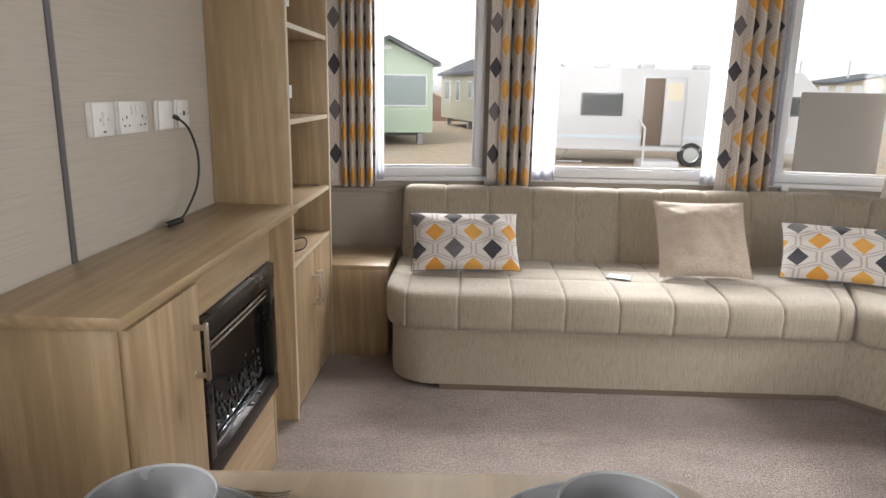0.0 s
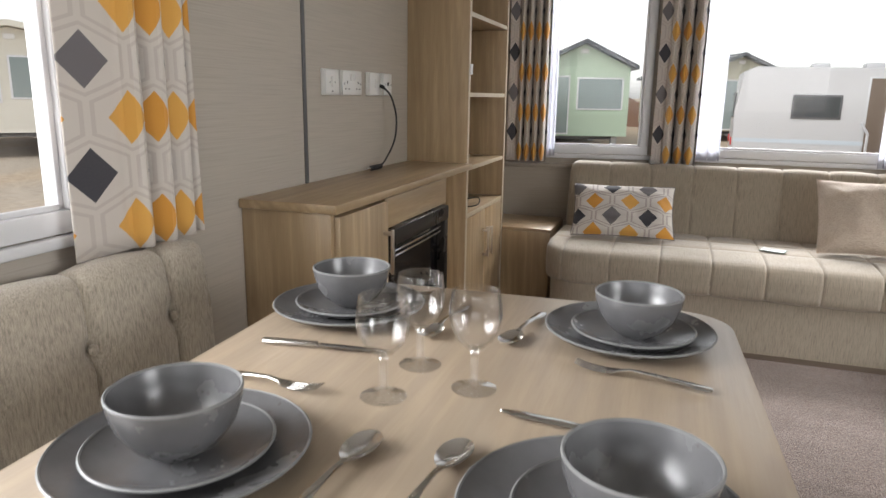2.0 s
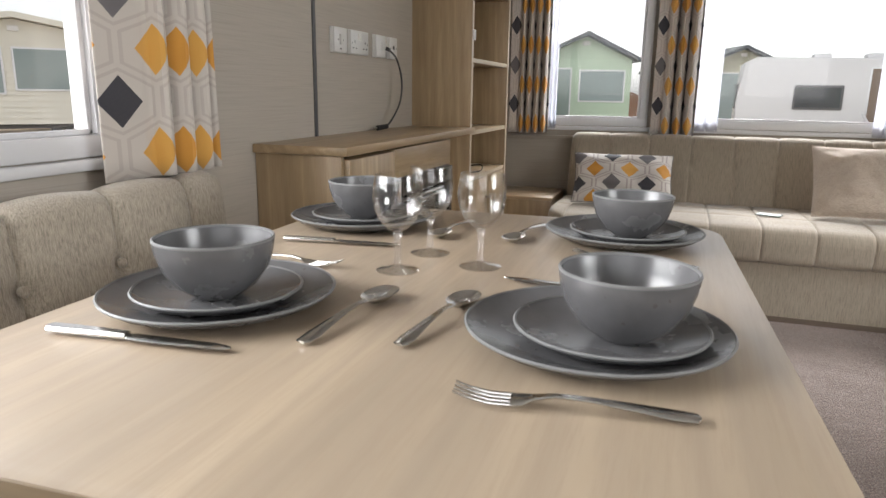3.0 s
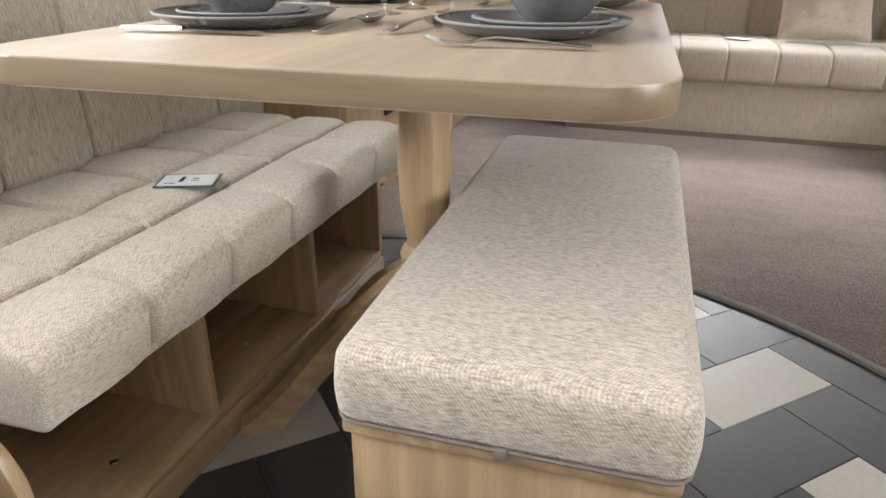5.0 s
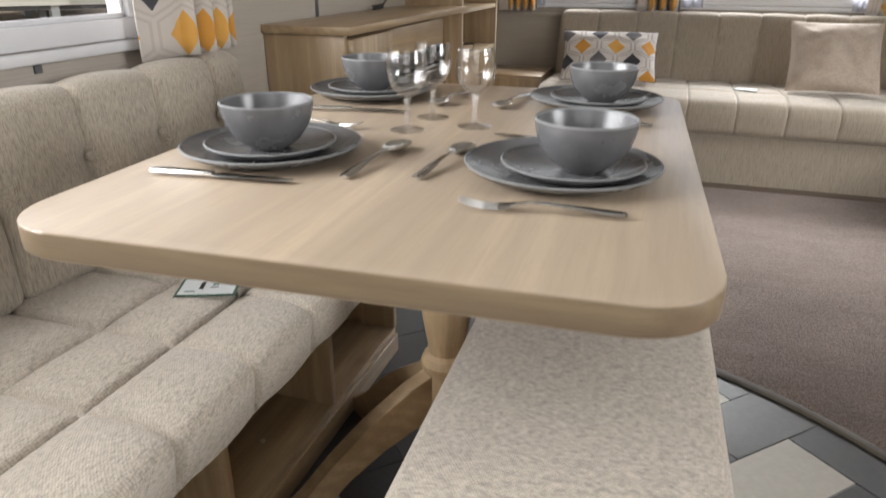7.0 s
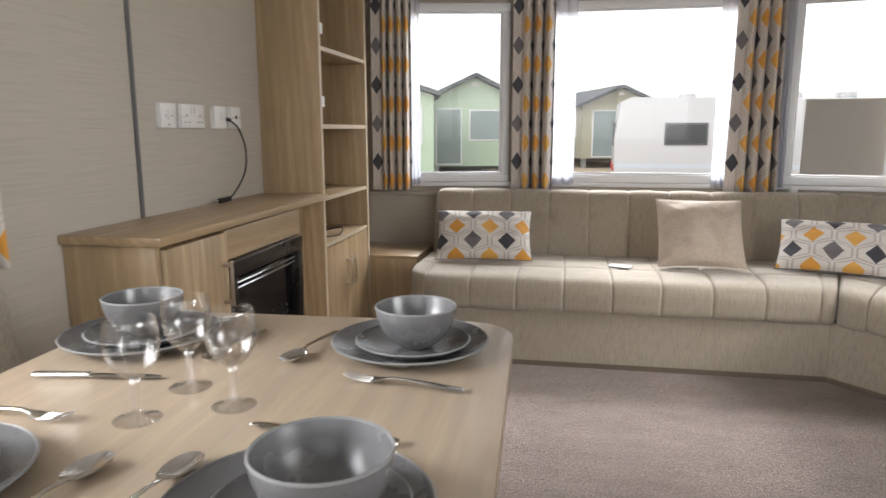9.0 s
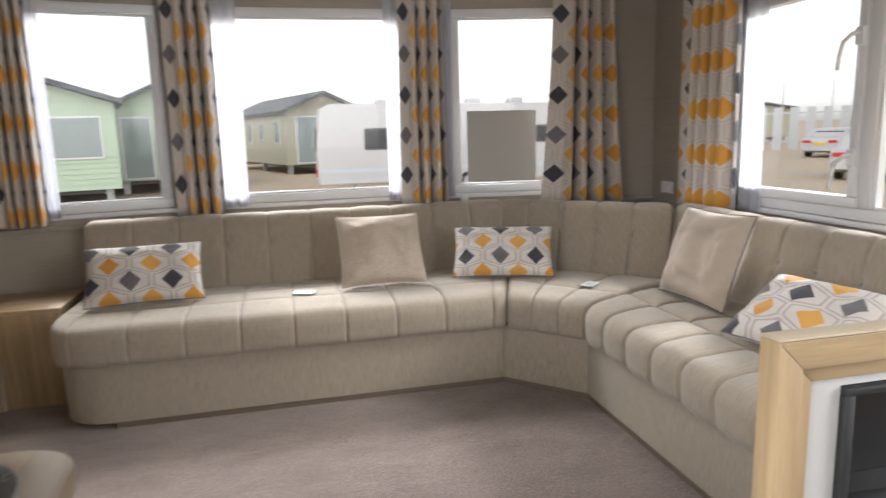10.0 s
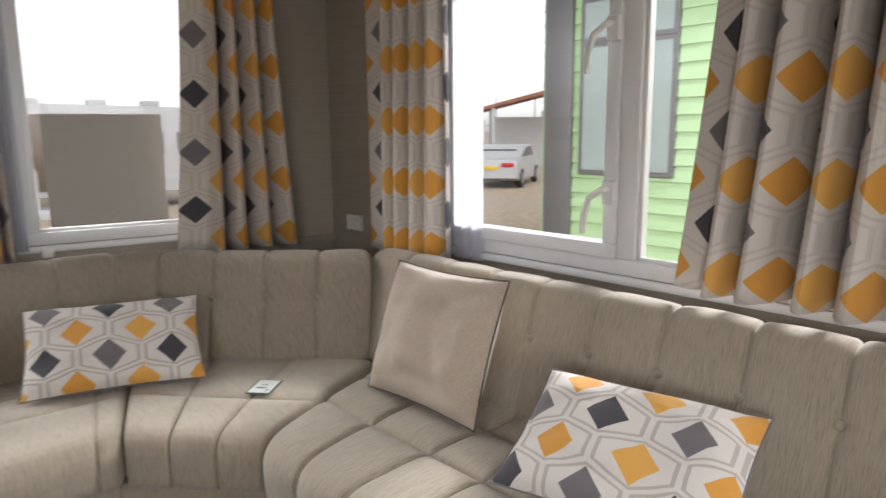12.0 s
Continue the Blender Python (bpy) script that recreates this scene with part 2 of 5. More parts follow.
def m_wallboard(name, color):
    """Vinyl wallboard with fine drawn fibres running level."""
    m, nt, b = mat_new(name)
    f = noisy(nt, coords(nt, (4, 4, 300)), 1.0, 4, 0.7)
    g = noisy(nt, coords(nt, (1.6, 1.6, 60)), 1.0, 3)
    c = ramp(nt, f, [(0.32, tuple(x * 0.87 for x in color)), (0.5, color), (0.68, tuple(min(1, x * 1.07) for x in color))])
    c = mix(nt, calc(nt, "MULTIPLY", g, 0.25), c, tuple(x * 0.9 for x in color))
    nt.links.new(c, b.inputs["Base Color"])
    b.inputs["Roughness"].default_value = 0.55
    bump(nt, b, f, 0.1, 0.001)
    return m


def m_carpet():
    m, nt, b = mat_new("carpet")
    f = noisy(nt, coords(nt), 190, 5, 0.8)
    v = node(nt, "ShaderNodeTexVoronoi", Scale=260.0)
    nt.links.new(coords(nt), v.inputs["Vector"])
    g = noisy(nt, coords(nt, (1.0, 2.2, 1)), 4.2, 5, 0.7)
    c = ramp(nt, f, [(0.3, (0.068, 0.049, 0.042)), (0.5, (0.208, 0.154, 0.133)), (0.7, (0.43, 0.33, 0.29))])
    tuft = noisy(nt, coords(nt), 95, 2, 0.6)
    c = mix(nt, 1.0, c, ramp(nt, g, [(0.3, (0.80, 0.79, 0.78)), (0.5, (1.0, 1.0, 1.0)), (0.7, (1.22, 1.22, 1.22))]), "MULTIPLY")
    c = mix(nt, 1.0, c, ramp(nt, tuft, [(0.32, (0.72, 0.71, 0.70)), (0.52, (1.0, 1.0, 1.0)), (0.7, (1.3, 1.3, 1.3))]), "MULTIPLY")
    nt.links.new(c, b.inputs["Base Color"])
    b.inputs["Roughness"].default_value = 1.0
    b.inputs["Sheen Weight"].default_value = 0.2
    bump(nt, b, calc(nt, "ADD", f, v.outputs["Distance"]), 0.9, 0.006)
    return m


def m_tile(name, color, mottled):
    m, nt, b = mat_new(name)
    info = nt.nodes.new("ShaderNodeObjectInfo")
    f = noisy(nt, coords(nt), 55, 6, 0.7)
    g = noisy(nt, coords(nt), 7, 4)
    c = ramp(nt, f, [(0.3, tuple(x * (1 - mottled) for x in color)), (0.55, color), (0.75, tuple(min(1, x * (1 + mottled)) for x in color))])
    c = mix(nt, calc(nt, "MULTIPLY", g, 0.5), c, tuple(x * 0.8 for x in color))
    c = mix(nt, calc(nt, "MULTIPLY", info.outputs["Random"], 0.3), c, tuple(x * 0.7 for x in color))
    nt.links.new(c, b.inputs["Base Color"])
    nt.links.new(calc(nt, "ADD", calc(nt, "MULTIPLY", g, 0.15), 0.33), b.inputs["Roughness"])
    bump(nt, b, f, 0.08, 0.001)
    return m


def m_glass(name, rough=0.0, tint=(1, 1, 1)):
    m, nt, b = mat_new(name)
    b.inputs["Base Color"].default_value = (*tint, 1)
    b.inputs["Transmission Weight"].default_value = 1.0
    b.inputs["Roughness"].default_value = rough
    b.inputs["IOR"].default_value = 1.45
    return m


def m_pane(name="window_glass", edge=0.25, power=4.0, least=0.02, rough=0.02):
    """Clear glass with a faint mirror, stronger at grazing angles."""
    m, nt, b = mat_new(name)
    nt.nodes.remove(b)
    clear = nt.nodes.new("ShaderNodeBsdfTransparent")
    gloss = nt.nodes.new("ShaderNodeBsdfGlossy")
    gloss.inputs["Roughness"].default_value = rough
    mixer = nt.nodes.new("ShaderNodeMixShader")
    face = nt.nodes.new("ShaderNodeLayerWeight")
    face.inputs["Blend"].default_value = 0.5
    nt.links.new(calc(nt, "ADD", calc(nt, "MULTIPLY", calc(nt, "POWER", face.outputs["Facing"], power), edge), least), mixer.inputs[0])
    nt.links.new(clear.outputs[0], mixer.inputs[1])
    nt.links.new(gloss.outputs[0], mixer.inputs[2])
    nt.links.new(mixer.outputs[0], nt.nodes["Material Output"].inputs["Surface"])
    return m


def m_sheer():
    m, nt, b = mat_new("sheer_voile")
    nt.nodes.remove(b)
    clear = nt.nodes.new("ShaderNodeBsdfTransparent")
    trans = nt.nodes.new("ShaderNodeBsdfTranslucent")
    diff = nt.nodes.new("ShaderNodeBsdfDiffuse")
    trans.inputs["Color"].default_value = (0.78, 0.79, 0.86, 1)
    diff.inputs["Color"].default_value = (0.72, 0.73, 0.79, 1)
    a, c = nt.nodes.new("ShaderNodeMixShader"), nt.nodes.new("ShaderNodeMixShader")
    a.inputs[0].default_value = 0.45
    nt.links.new(trans.outputs[0], a.inputs[1])
    nt.links.new(diff.outputs[0], a.inputs[2])
    weave = noisy(nt, coords(nt, (500, 500, 60)), 1.0, 2)
    nt.links.new(calc(nt, "ADD", calc(nt, "MULTIPLY", weave, 0.15), 0.5), c.inputs[0])
    nt.links.new(clear.outputs[0], c.inputs[1])
    nt.links.new(a.outputs[0], c.inputs[2])
    nt.links.new(c.outputs[0], nt.nodes["Material Output"].inputs["Surface"])
    return m


def m_stoneware():
    m, nt, b = mat_new("grey_stoneware")
    sp = node(nt, "ShaderNodeTexVoronoi", Scale=70.0)
    nt.links.new(coords(nt), sp.inputs["Vector"])
    pick = noisy(nt, coords(nt), 31, 1)
    speck = calc(nt, "MULTIPLY", calc(nt, "LESS_THAN", sp.outputs["Distance"], 0.16), calc(nt, "GREATER_THAN", pick, 0.58))
    g = noisy(nt, coords(nt), 14, 4)
    c = ramp(nt, g, [(0.35, (0.085, 0.084, 0.087)), (0.65, (0.110, 0.109, 0.112))])
    c = mix(nt, calc(nt, "MULTIPLY", speck, 0.75), c, (0.07, 0.06, 0.06))
    nt.links.new(c, b.inputs["Base Color"])
    nt.links.new(calc(nt, "ADD", calc(nt, "MULTIPLY", g, 0.12), 0.20), b.inputs["Roughness"])
    bump(nt, b, noisy(nt, coords(nt), 90, 2), 0.06, 0.001)
    return m


def m_ground():
    m, nt, b = mat_new("gravel_yard")
    f = noisy(nt, coords(nt), 6, 6, 0.75)
    g = noisy(nt, coords(nt, (1.0, 0.35, 1.0)), 0.35, 5)
    c = ramp(nt, f, [(0.3, (0.28, 0.21, 0.14)), (0.5, (0.46, 0.36, 0.25)), (0.7, (0.58, 0.47, 0.34))])
    c = mix(nt, ramp(nt, g, [(0.4, (0, 0, 0)), (0.62, (0.6, 0.6, 0.6))]), c, (0.40, 0.36, 0.31))
    nt.links.new(c, b.inputs["Base Color"])
    b.inputs["Roughness"].default_value = 0.95
    bump(nt, b, f, 0.6, 0.03)
    return m


# the edge oak is darkened to carry the shade on the table's sides
OAK_TOP, OAK_EDGE_SHADED = m_oak("oak_table_top", "y", 0.84, 0.50), m_oak("oak_table_edge_shaded", "x", 0.50, 0.1)
OAK_X, OAK_Y, OAK_Z = m_oak("oak_grain_x", "x", 0.93), m_oak("oak_grain_y", "y", 0.93), m_oak("oak_grain_z", "z", 0.95)
SOFA = m_fabric("sofa_chenille", (0.310, 0.260, 0.202), "yz", 380.0, 0.13, 480.0, 26.0, 0.12)
SOFA_R = m_fabric("sofa_chenille_side", (0.310, 0.260, 0.202), "xz", 380.0, 0.13, 480.0, 26.0, 0.12)
SEAT = m_fabric("seat_chenille", (0.47, 0.415, 0.345), "y", 330.0, 0.26, 420.0, 110.0, 0.36)
# seat chenille again, darkened for the shade under the window, slubs upright
SEAT_BACK_SHADED = m_fabric("seat_back_chenille_shaded", (0.40, 0.350, 0.285), "z", 330.0, 0.26, 420.0, 40.0, 0.22)
BENCH = m_fabric("bench_tweed", (0.44, 0.385, 0.32), "x", 300.0, 0.42, 460.0, 90.0, 0.42)
LINEN = m_fabric("linen_cushion", (0.44, 0.36, 0.29), "x", 420.0, 0.20, 500.0, 60.0, 0.15)
PRINT = m_pattern("diamond_print_cushion", (0.62, 0.58, 0.545), 0.174, 0.166, 0.046, 0.046, (0.40, 0.35, 0.33))
CLOTH = m_pattern("diamond_print_curtain", (0.58, 0.53, 0.485), 0.17, 0.215, 0.047, 0.053, (0.49, 0.435, 0.40))
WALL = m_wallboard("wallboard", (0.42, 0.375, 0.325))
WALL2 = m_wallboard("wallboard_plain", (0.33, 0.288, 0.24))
CARPET = m_carpet()
UPVC = m_plain("white_upvc", (0.66, 0.66, 0.68), 0.35, 0, 0.02, 40, 0.02)
PANE = m_pane()
SHEER = m_sheer()
WHITE = m_plain("white_plastic", (0.68, 0.67, 0.66), 0.3, 0, 0.02, 40, 0.02)
BLACK = m_plain("black_plastic", (0.012, 0.012, 0.013), 0.35, 0, 0.1, 40, 0.02)
DARKGREY = m_plain("dark_grey_trim", (0.10, 0.10, 0.105), 0.45, 0.0, 0.08, 40, 0.03)
NICKEL = m_plain("brushed_nickel", (0.56, 0.50, 0.44), 0.34, 1.0, 0.05, 200, 0.05)
STEEL = m_plain("cutlery_steel", (0.60, 0.59, 0.57), 0.16, 1.0, 0.03, 150, 0.03)
ALU = m_plain("aluminium_strip", (0.34, 0.34, 0.34), 0.4, 1.0, 0.06, 120, 0.05)
BROWN = m_plain("brown_kick_board", (0.13, 0.095, 0.07), 0.6, 0, 0.1, 40, 0.05)
PIPING = m_plain("dark_piping", (0.07, 0.065, 0.06), 0.8, 0, 0.1, 300, 0.1)
STONE = m_stoneware()
GLASS = m_pane("drinking_glass", 0.80, 2.9, 0.05, 0.02)
STEMGLASS = m_pane("thick_glass", 0.75, 2.2, 0.16, 0.10)
FIREGLASS = m_plain("black_fire_glass", (0.006, 0.006, 0.007), 0.08, 0, 0.05, 30, 0.0)
BRONZE = m_plain("bronze_fire_frame", (0.035, 0.030, 0.027), 0.28, 0.6, 0.1, 60, 0.03)
CHROME = m_plain("chrome_trim", (0.75, 0.75, 0.76), 0.12, 1.0, 0.02, 60, 0.0)
COAL = m_plain("grey_coals", (0.022, 0.022, 0.022), 0.8, 0, 0.3, 40, 0.6)
TILE_D = m_tile("dark_slate_tile", (0.050, 0.050, 0.053), 0.25)
TILE_P = m_tile("pale_stone_tile", (0.39, 0.365, 0.32), 0.14)
GROUT = m_plain("tile_grout", (0.30, 0.28, 0.26), 0.8, 0, 0.1, 80, 0.1)
CARD = m_plain("white_card", (0.55, 0.57, 0.57), 0.5, 0, 0.02, 40, 0.0)
GREENCARD = m_plain("green_card_edge", (0.045, 0.10, 0.075), 0.5, 0, 0.05, 40, 0.0)

# ---- the room ----
W = 3.62          # width between the side walls
BACK = -1.6       # the plain wall behind the walk
BAY = [(0.0, 4.0), (1.04, 4.2), (2.41, 4.2), (W, 4.0)]
CEIL = 2.08

ceiling = solo("ceiling", prism([(-0.06, BACK - 0.06), (W + 0.06, BACK - 0.06), (W + 0.06, 4.06), (2.42, 4.28), (1.03, 4.28), (-0.06, 4.06)], CEIL, CEIL + 0.06), m_plain("ceiling_white", (0.62, 0.61, 0.59), 0.7), "plain white ceiling boards", "ceiling", "structure")


def wall_run(name, p, q, spans, z0, z1, thick, inward, mat, label):
    """A straight wall from p to q with openings (s0, s1, za, zb) measured along it; inward is its inside normal."""
    p, q = Vector((*p, 0)), Vector((*q, 0))
    d = (q - p)
    length = d.length
    d.normalize()
    m = Matrix((( d.x, -inward[0], 0, p.x), (d.y, -inward[1], 0, p.y), (0, 0, 1, 0), (0, 0, 0, 1)))
    b = bmesh.new()
    cut = 0.0
    for s0, s1, za, zb in spans:
        box(cut, 0, z0, s0, thick, z1, 0, b)
        box(s0, 0, z0, s1, thick, za, 0, b)
        box(s0, 0, zb, s1, thick, z1, 0, b)
        cut = s1
    box(cut, 0, z0, length, thick, z1, 0, b)
    b.transform(m)
    return solo(name, b, mat, label, "wall", "structure", smooth=False), m


def window(name, m, s0, s1, za, zb, label, mullions=(), casement=None, sill=True):
    """A upvc window set in an opening of a wall run."""
    w = thing(name, label, "window")
    w["kind"] = "structure"
    f = 0.045
    fr = bmesh.new()
    for a, c, e, g in ((s0, za, s1, za + f), (s0, zb - f, s1, zb), (s0, za + f, s0 + f, zb - f), (s1 - f, za + f, s1, zb - f)):
        box(a, -0.012, c, e, 0.052, g, 0.005, fr)
    for s in mullions:
        box(s - 0.03, -0.010, za + f, s + 0.03, 0.050, zb - f, 0.005, fr)
    fr.transform(m)
    part("window_frame", fr, UPVC, w)
    edges = [s0 + f] + [e for s in mullions for e in (s - 0.03, s + 0.03)] + [s1 - f]
    for i in range(0, len(edges), 2):
        a, e = edges[i], edges[i + 1]
        if casement is not None and i // 2 == casement:
            c = bmesh.new()
            g = 0.042
            for x0, y0, x1, y1 in ((a, za + f, e, za + f + g), (a, zb - f - g, e, zb - f), (a, za + f + g, a + g, zb - f - g), (e - g, za + f + g, e, zb - f - g)):
                box(x0, -0.022, y0, x1, 0.04, y1, 0.006, c)
            c.transform(m)
            sash = part("casement", c, UPVC, w)
            p = box(a + g, 0.010, za + f + g, e - g, 0.016, zb - f - g)
            p.transform(m)
            part("pane", p, PANE, sash).visible_shadow = False
        else:
            p = box(a, 0.010, za + f, e, 0.016, zb - f)
            p.transform(m)
            part("pane", p, PANE, w).visible_shadow = False
            bead = bmesh.new()
            for x0, y0, x1, y1 in ((a, za + f, e, za + f + 0.012), (a, zb - f - 0.012, e, zb - f), (a, za + f, a + 0.012, zb - f), (e - 0.012, za + f, e, zb - f)):
                box(x0, 0.0, y0, x1, 0.009, y1, 0.003, bead)
            bead.transform(m)
            part("glazing_bead", bead, UPVC, w)
    if sill:
        b = box(s0 - 0.02, -0.022, za - 0.026, s1 + 0.02, 0.0, za - 0.002, 0.006)
        b.transform(m)
        part("window_sill", b, UPVC, w)
    return w


# front bay: three panels, each with a window
ZA, ZB = 0.805, 1.81
bay_label = "front bay panel in beige wallboard under the window"
seg_l = Vector((1.04, 0.2)).length
n_l = Vector((0.2, -1.04)).normalized()
n_r = Vector((-0.2, -1.21)).normalized()
seg_r = Vector((1.21, -0.2)).length
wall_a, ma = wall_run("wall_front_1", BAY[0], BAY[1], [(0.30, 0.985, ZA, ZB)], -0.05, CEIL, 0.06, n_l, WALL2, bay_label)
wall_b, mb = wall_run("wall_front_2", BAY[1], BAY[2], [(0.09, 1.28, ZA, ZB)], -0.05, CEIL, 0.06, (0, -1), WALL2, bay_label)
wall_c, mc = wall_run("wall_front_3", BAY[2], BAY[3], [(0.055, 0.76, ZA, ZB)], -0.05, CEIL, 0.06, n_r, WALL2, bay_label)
window("window_1", ma, 0.30, 0.985, ZA, ZB, "white framed bay window pane with a sill")
window("window_2", mb, 0.09, 1.28, ZA, ZB, "wide white framed middle bay window")
window("window_3", mc, 0.055, 0.76, ZA, ZB, "white framed bay window with a card board leaning in it")
# side walls
LW = (BACK, 4.0)
wall_d, md = wall_run("wall_left", (0, BACK), (0, 4.0), [(0.95, 2.82, 0.845, 1.72)], -0.05, CEIL, 0.06, (1, 0), WALL, "beige fibre-textured wallboard side wall")
window("window_4", md, 0.95, 2.82, 0.845, 1.72, "wide white framed window beside the dining seat", mullions=(1.7,))
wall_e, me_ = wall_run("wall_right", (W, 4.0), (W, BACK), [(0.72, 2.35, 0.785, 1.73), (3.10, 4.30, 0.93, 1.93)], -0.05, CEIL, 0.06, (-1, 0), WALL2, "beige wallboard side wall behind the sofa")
window("window_5", me_, 0.72, 2.35, 0.785, 1.73, "white framed side window with one opening casement", mullions=(1.49,), casement=0)
window("window_6", me_, 3.10, 4.30, 0.93, 1.93, "white framed kitchen side window")
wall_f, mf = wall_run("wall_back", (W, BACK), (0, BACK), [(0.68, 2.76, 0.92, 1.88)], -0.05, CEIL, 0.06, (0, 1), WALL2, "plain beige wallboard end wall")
window("window_7", mf, 0.68, 2.76, 0.92, 1.88, "white framed end window", mullions=(1.72,))

# window-board trim along the bay, below the glass
for k, (mm, ln) in enumerate(((ma, seg_l), (mb, 1.37), (mc, seg_r))):
    b = box(0.0, -0.03, 0.725, ln, 0.0, 0.747, 0.004)
    b.transform(mm)
    solo("trim", b, WALL2, "beige dado trim under the bay windows", "trim", "structure")
# grey joint strip between two boards of the side wall
solo("trim", box(-0.001, 2.083, 0.80, 0.006, 2.101, CEIL, 0.002), DARKGREY, "narrow grey joint strip on the wallboard", "trim", "structure")
solo("trim", box(-0.001, 0.9, 0.80, 0.006, 0.918, 0.84, 0.002), DARKGREY, "narrow grey joint strip on the wallboard", "trim", "structure")

# handles of the opening casement
for z in (1.03, 1.47):
    h = thing("window_handle", "white plastic window handle on the casement frame", "window handle", "casement handles")
    x = W - 0.022
    part("rose", box(x - 0.02, 2.535, z - 0.045, x, 2.575, z + 0.02, 0.006), UPVC, h)
    part("lever", tube([(x - 0.015, 2.555, z), (x - 0.035, 2.565, z - 0.004), (x - 0.042, 2.60, z - 0.03), (x - 0.042, 2.615, z - 0.08), (x - 0.040, 2.62, z - 0.13)], 0.009), WHITE, h, "curved white lever")

# ---- floor ----
CX, CY, CR = 0.827, 0.350, 1.33
sub = solo("floor", box(-0.06, BACK - 0.06, -0.10, W + 0.06, 4.28, -0.012), GROUT, "pale grout bed under the floor tiles", "floor", "structure", smooth=False)
arc = [(CX + CR * math.cos(radians(a)), CY + CR * math.sin(radians(a))) for a in range(0, 129, 3)]
arc = [p for p in arc if p[0] > 0.0]
carpet = solo("carpet", prism([(0.0, 4.02), (0.0, arc[-1][1])] + arc[::-1] + [(CX + CR, BACK), (W, BACK), (W, 4.0), (2.41, 4.2), (1.04, 4.2), (0.0, 4.0)][0:6], -0.012, 0.0, 0), CARPET, "mauve-brown short pile fitted carpet", "carpet", "structure", smooth=False)
solo("threshold_strip", tube([(x, y, 0.002) for x, y in arc], 0.011), ALU, "curved metal strip where the carpet meets the tiles", "trim", "structure")

# ---- upholstery ----
def smooth_profile(points, step=0.0035):
    """Points along a chain of corners (a, b, radius), closed, with rounded corners."""
    out = []
    n = len(points)
    for i, (a, b, r) in enumerate(points):
        p, q, s = Vector(points[i - 1][:2]), Vector((a, b)), Vector(points[(i + 1) % n][:2])
        u, w = (p - q).normalized(), (s - q).normalized()
        r = min(r, (p - q).length * 0.49, (s - q).length * 0.49)
        for k in range(7):
            t = k / 6
            out.append((1 - t) ** 2 * (q + u * r) + 2 * t * (1 - t) * q + t * t * (q + w * r))
    dense = []
    for p, q in zip(out, out[1:] + out[:1]):
        steps = max(1, int((q - p).length / (step * 1.6)))
        dense += [p.lerp(q, k / steps) for k in range(steps)]
    return dense


def upholster(profile, place, length, panels, cross=(), groove=0.010, puff=0.005, wide=0.0065, end_round=0.03, skip=lambda p: False, dimple=False, seams=None):
    """A stitched cushion: the profile swept over its length with pleats at the panel seams and at the cross seams.
    place(s, a, b) gives the spot in the room; cross holds (a, b) points on the profile where a seam runs lengthways."""
    b = bmesh.new()
    n = len(profile)
    normals = []
    for i in range(n):
        d = profile[(i + 1) % n] - profile[i - 1]
        normals.append(Vector((d.y, -d.x)).normalized())
    area = sum(profile[i - 1].x * profile[i].y - profile[i].x * profile[i - 1].y for i in range(n))
    if area < 0:
        normals = [-v for v in normals]
    lo = Vector((min(p.x for p in profile), min(p.y for p in profile)))
    hi = Vector((max(p.x for p in profile), max(p.y for p in profile)))
    mid, half = (lo + hi) / 2, (hi - lo) / 2
    cdist = [min([(Vector(c) - p).length for c in cross] + [9]) for p in profile]
    seams = seams or [length * k / panels for k in range(panels + 1)]
    fr = (0, 0.018, 0.036, 0.06, 0.10, 0.18, 0.32, 0.5, 0.68, 0.82, 0.90, 0.94, 0.964, 0.982)
    ss = [p + (q - p) * f for p, q in zip(seams, seams[1:]) for f in fr] + [length]
    for e in (0.004, 0.010, 0.018):
        ss += [e, length - e]
    ss = sorted(set(round(s, 5) for s in ss))
    rings = []
    for s in ss:
        k = min(abs(s - q) for q in seams)
        w = next((q - p for p, q in zip(seams, seams[1:]) if s <= q), 0.2)
        end = min(s, length - s)
        inset = end_round - math.sqrt(max(0, end_round ** 2 - max(0, end_round - end) ** 2)) if end_round else 0
        ring = []
        for p, nv, cd in zip(profile, normals, cdist):
            h = puff * (1 - (1 - min(1, 2 * k / w)) ** 2) * ((1 - (1 - min(1, cd / 0.08)) ** 2) if cross and not dimple else 1)
            g = 0 if skip(p) else groove * max(math.exp(-(k / wide) ** 2) if 0.02 < s < length - 0.02 else 0, (1.7 * math.exp(-(cd / 0.030) ** 2 - (k / 0.024) ** 2) if 0.02 < s < length - 0.02 else 0) if dimple else 0.55 * math.exp(-(cd / 0.0055) ** 2) + 0.5 * math.exp(-(cd / 0.022) ** 2))
            wob = 0.003 * noise.noise(Vector((s * 7, p.x * 9, p.y * 9)))
            q = p + nv * ((0 if skip(p) else h + wob) - g)
            q = Vector((mid.x + (q.x - mid.x) * (1 - inset / half.x), mid.y + (q.y - mid.y) * (1 - inset / half.y)))
            ring.append(b.verts.new(place(s, q.x, q.y)))
        rings.append(ring)
    for p, q in zip(rings, rings[1:]):
        for i in range(n):
            b.faces.new((p[i], p[(i + 1) % n], q[(i + 1) % n], q[i]))
    b.faces.new(rings[0])
    b.faces.new(rings[-1][::-1])
    return b


def button(at, normal, r=0.010):
    b = lathe([(0, 0.006), (r * 0.5, 0.0055), (r * 0.85, 0.003), (r, -0.001), (r * 0.9, -0.005), (0, -0.006)], 14)
    b.transform(Matrix.Translation(at) @ Vector(normal).to_track_quat("Z", "Y").to_matrix().to_4x4())
    return b


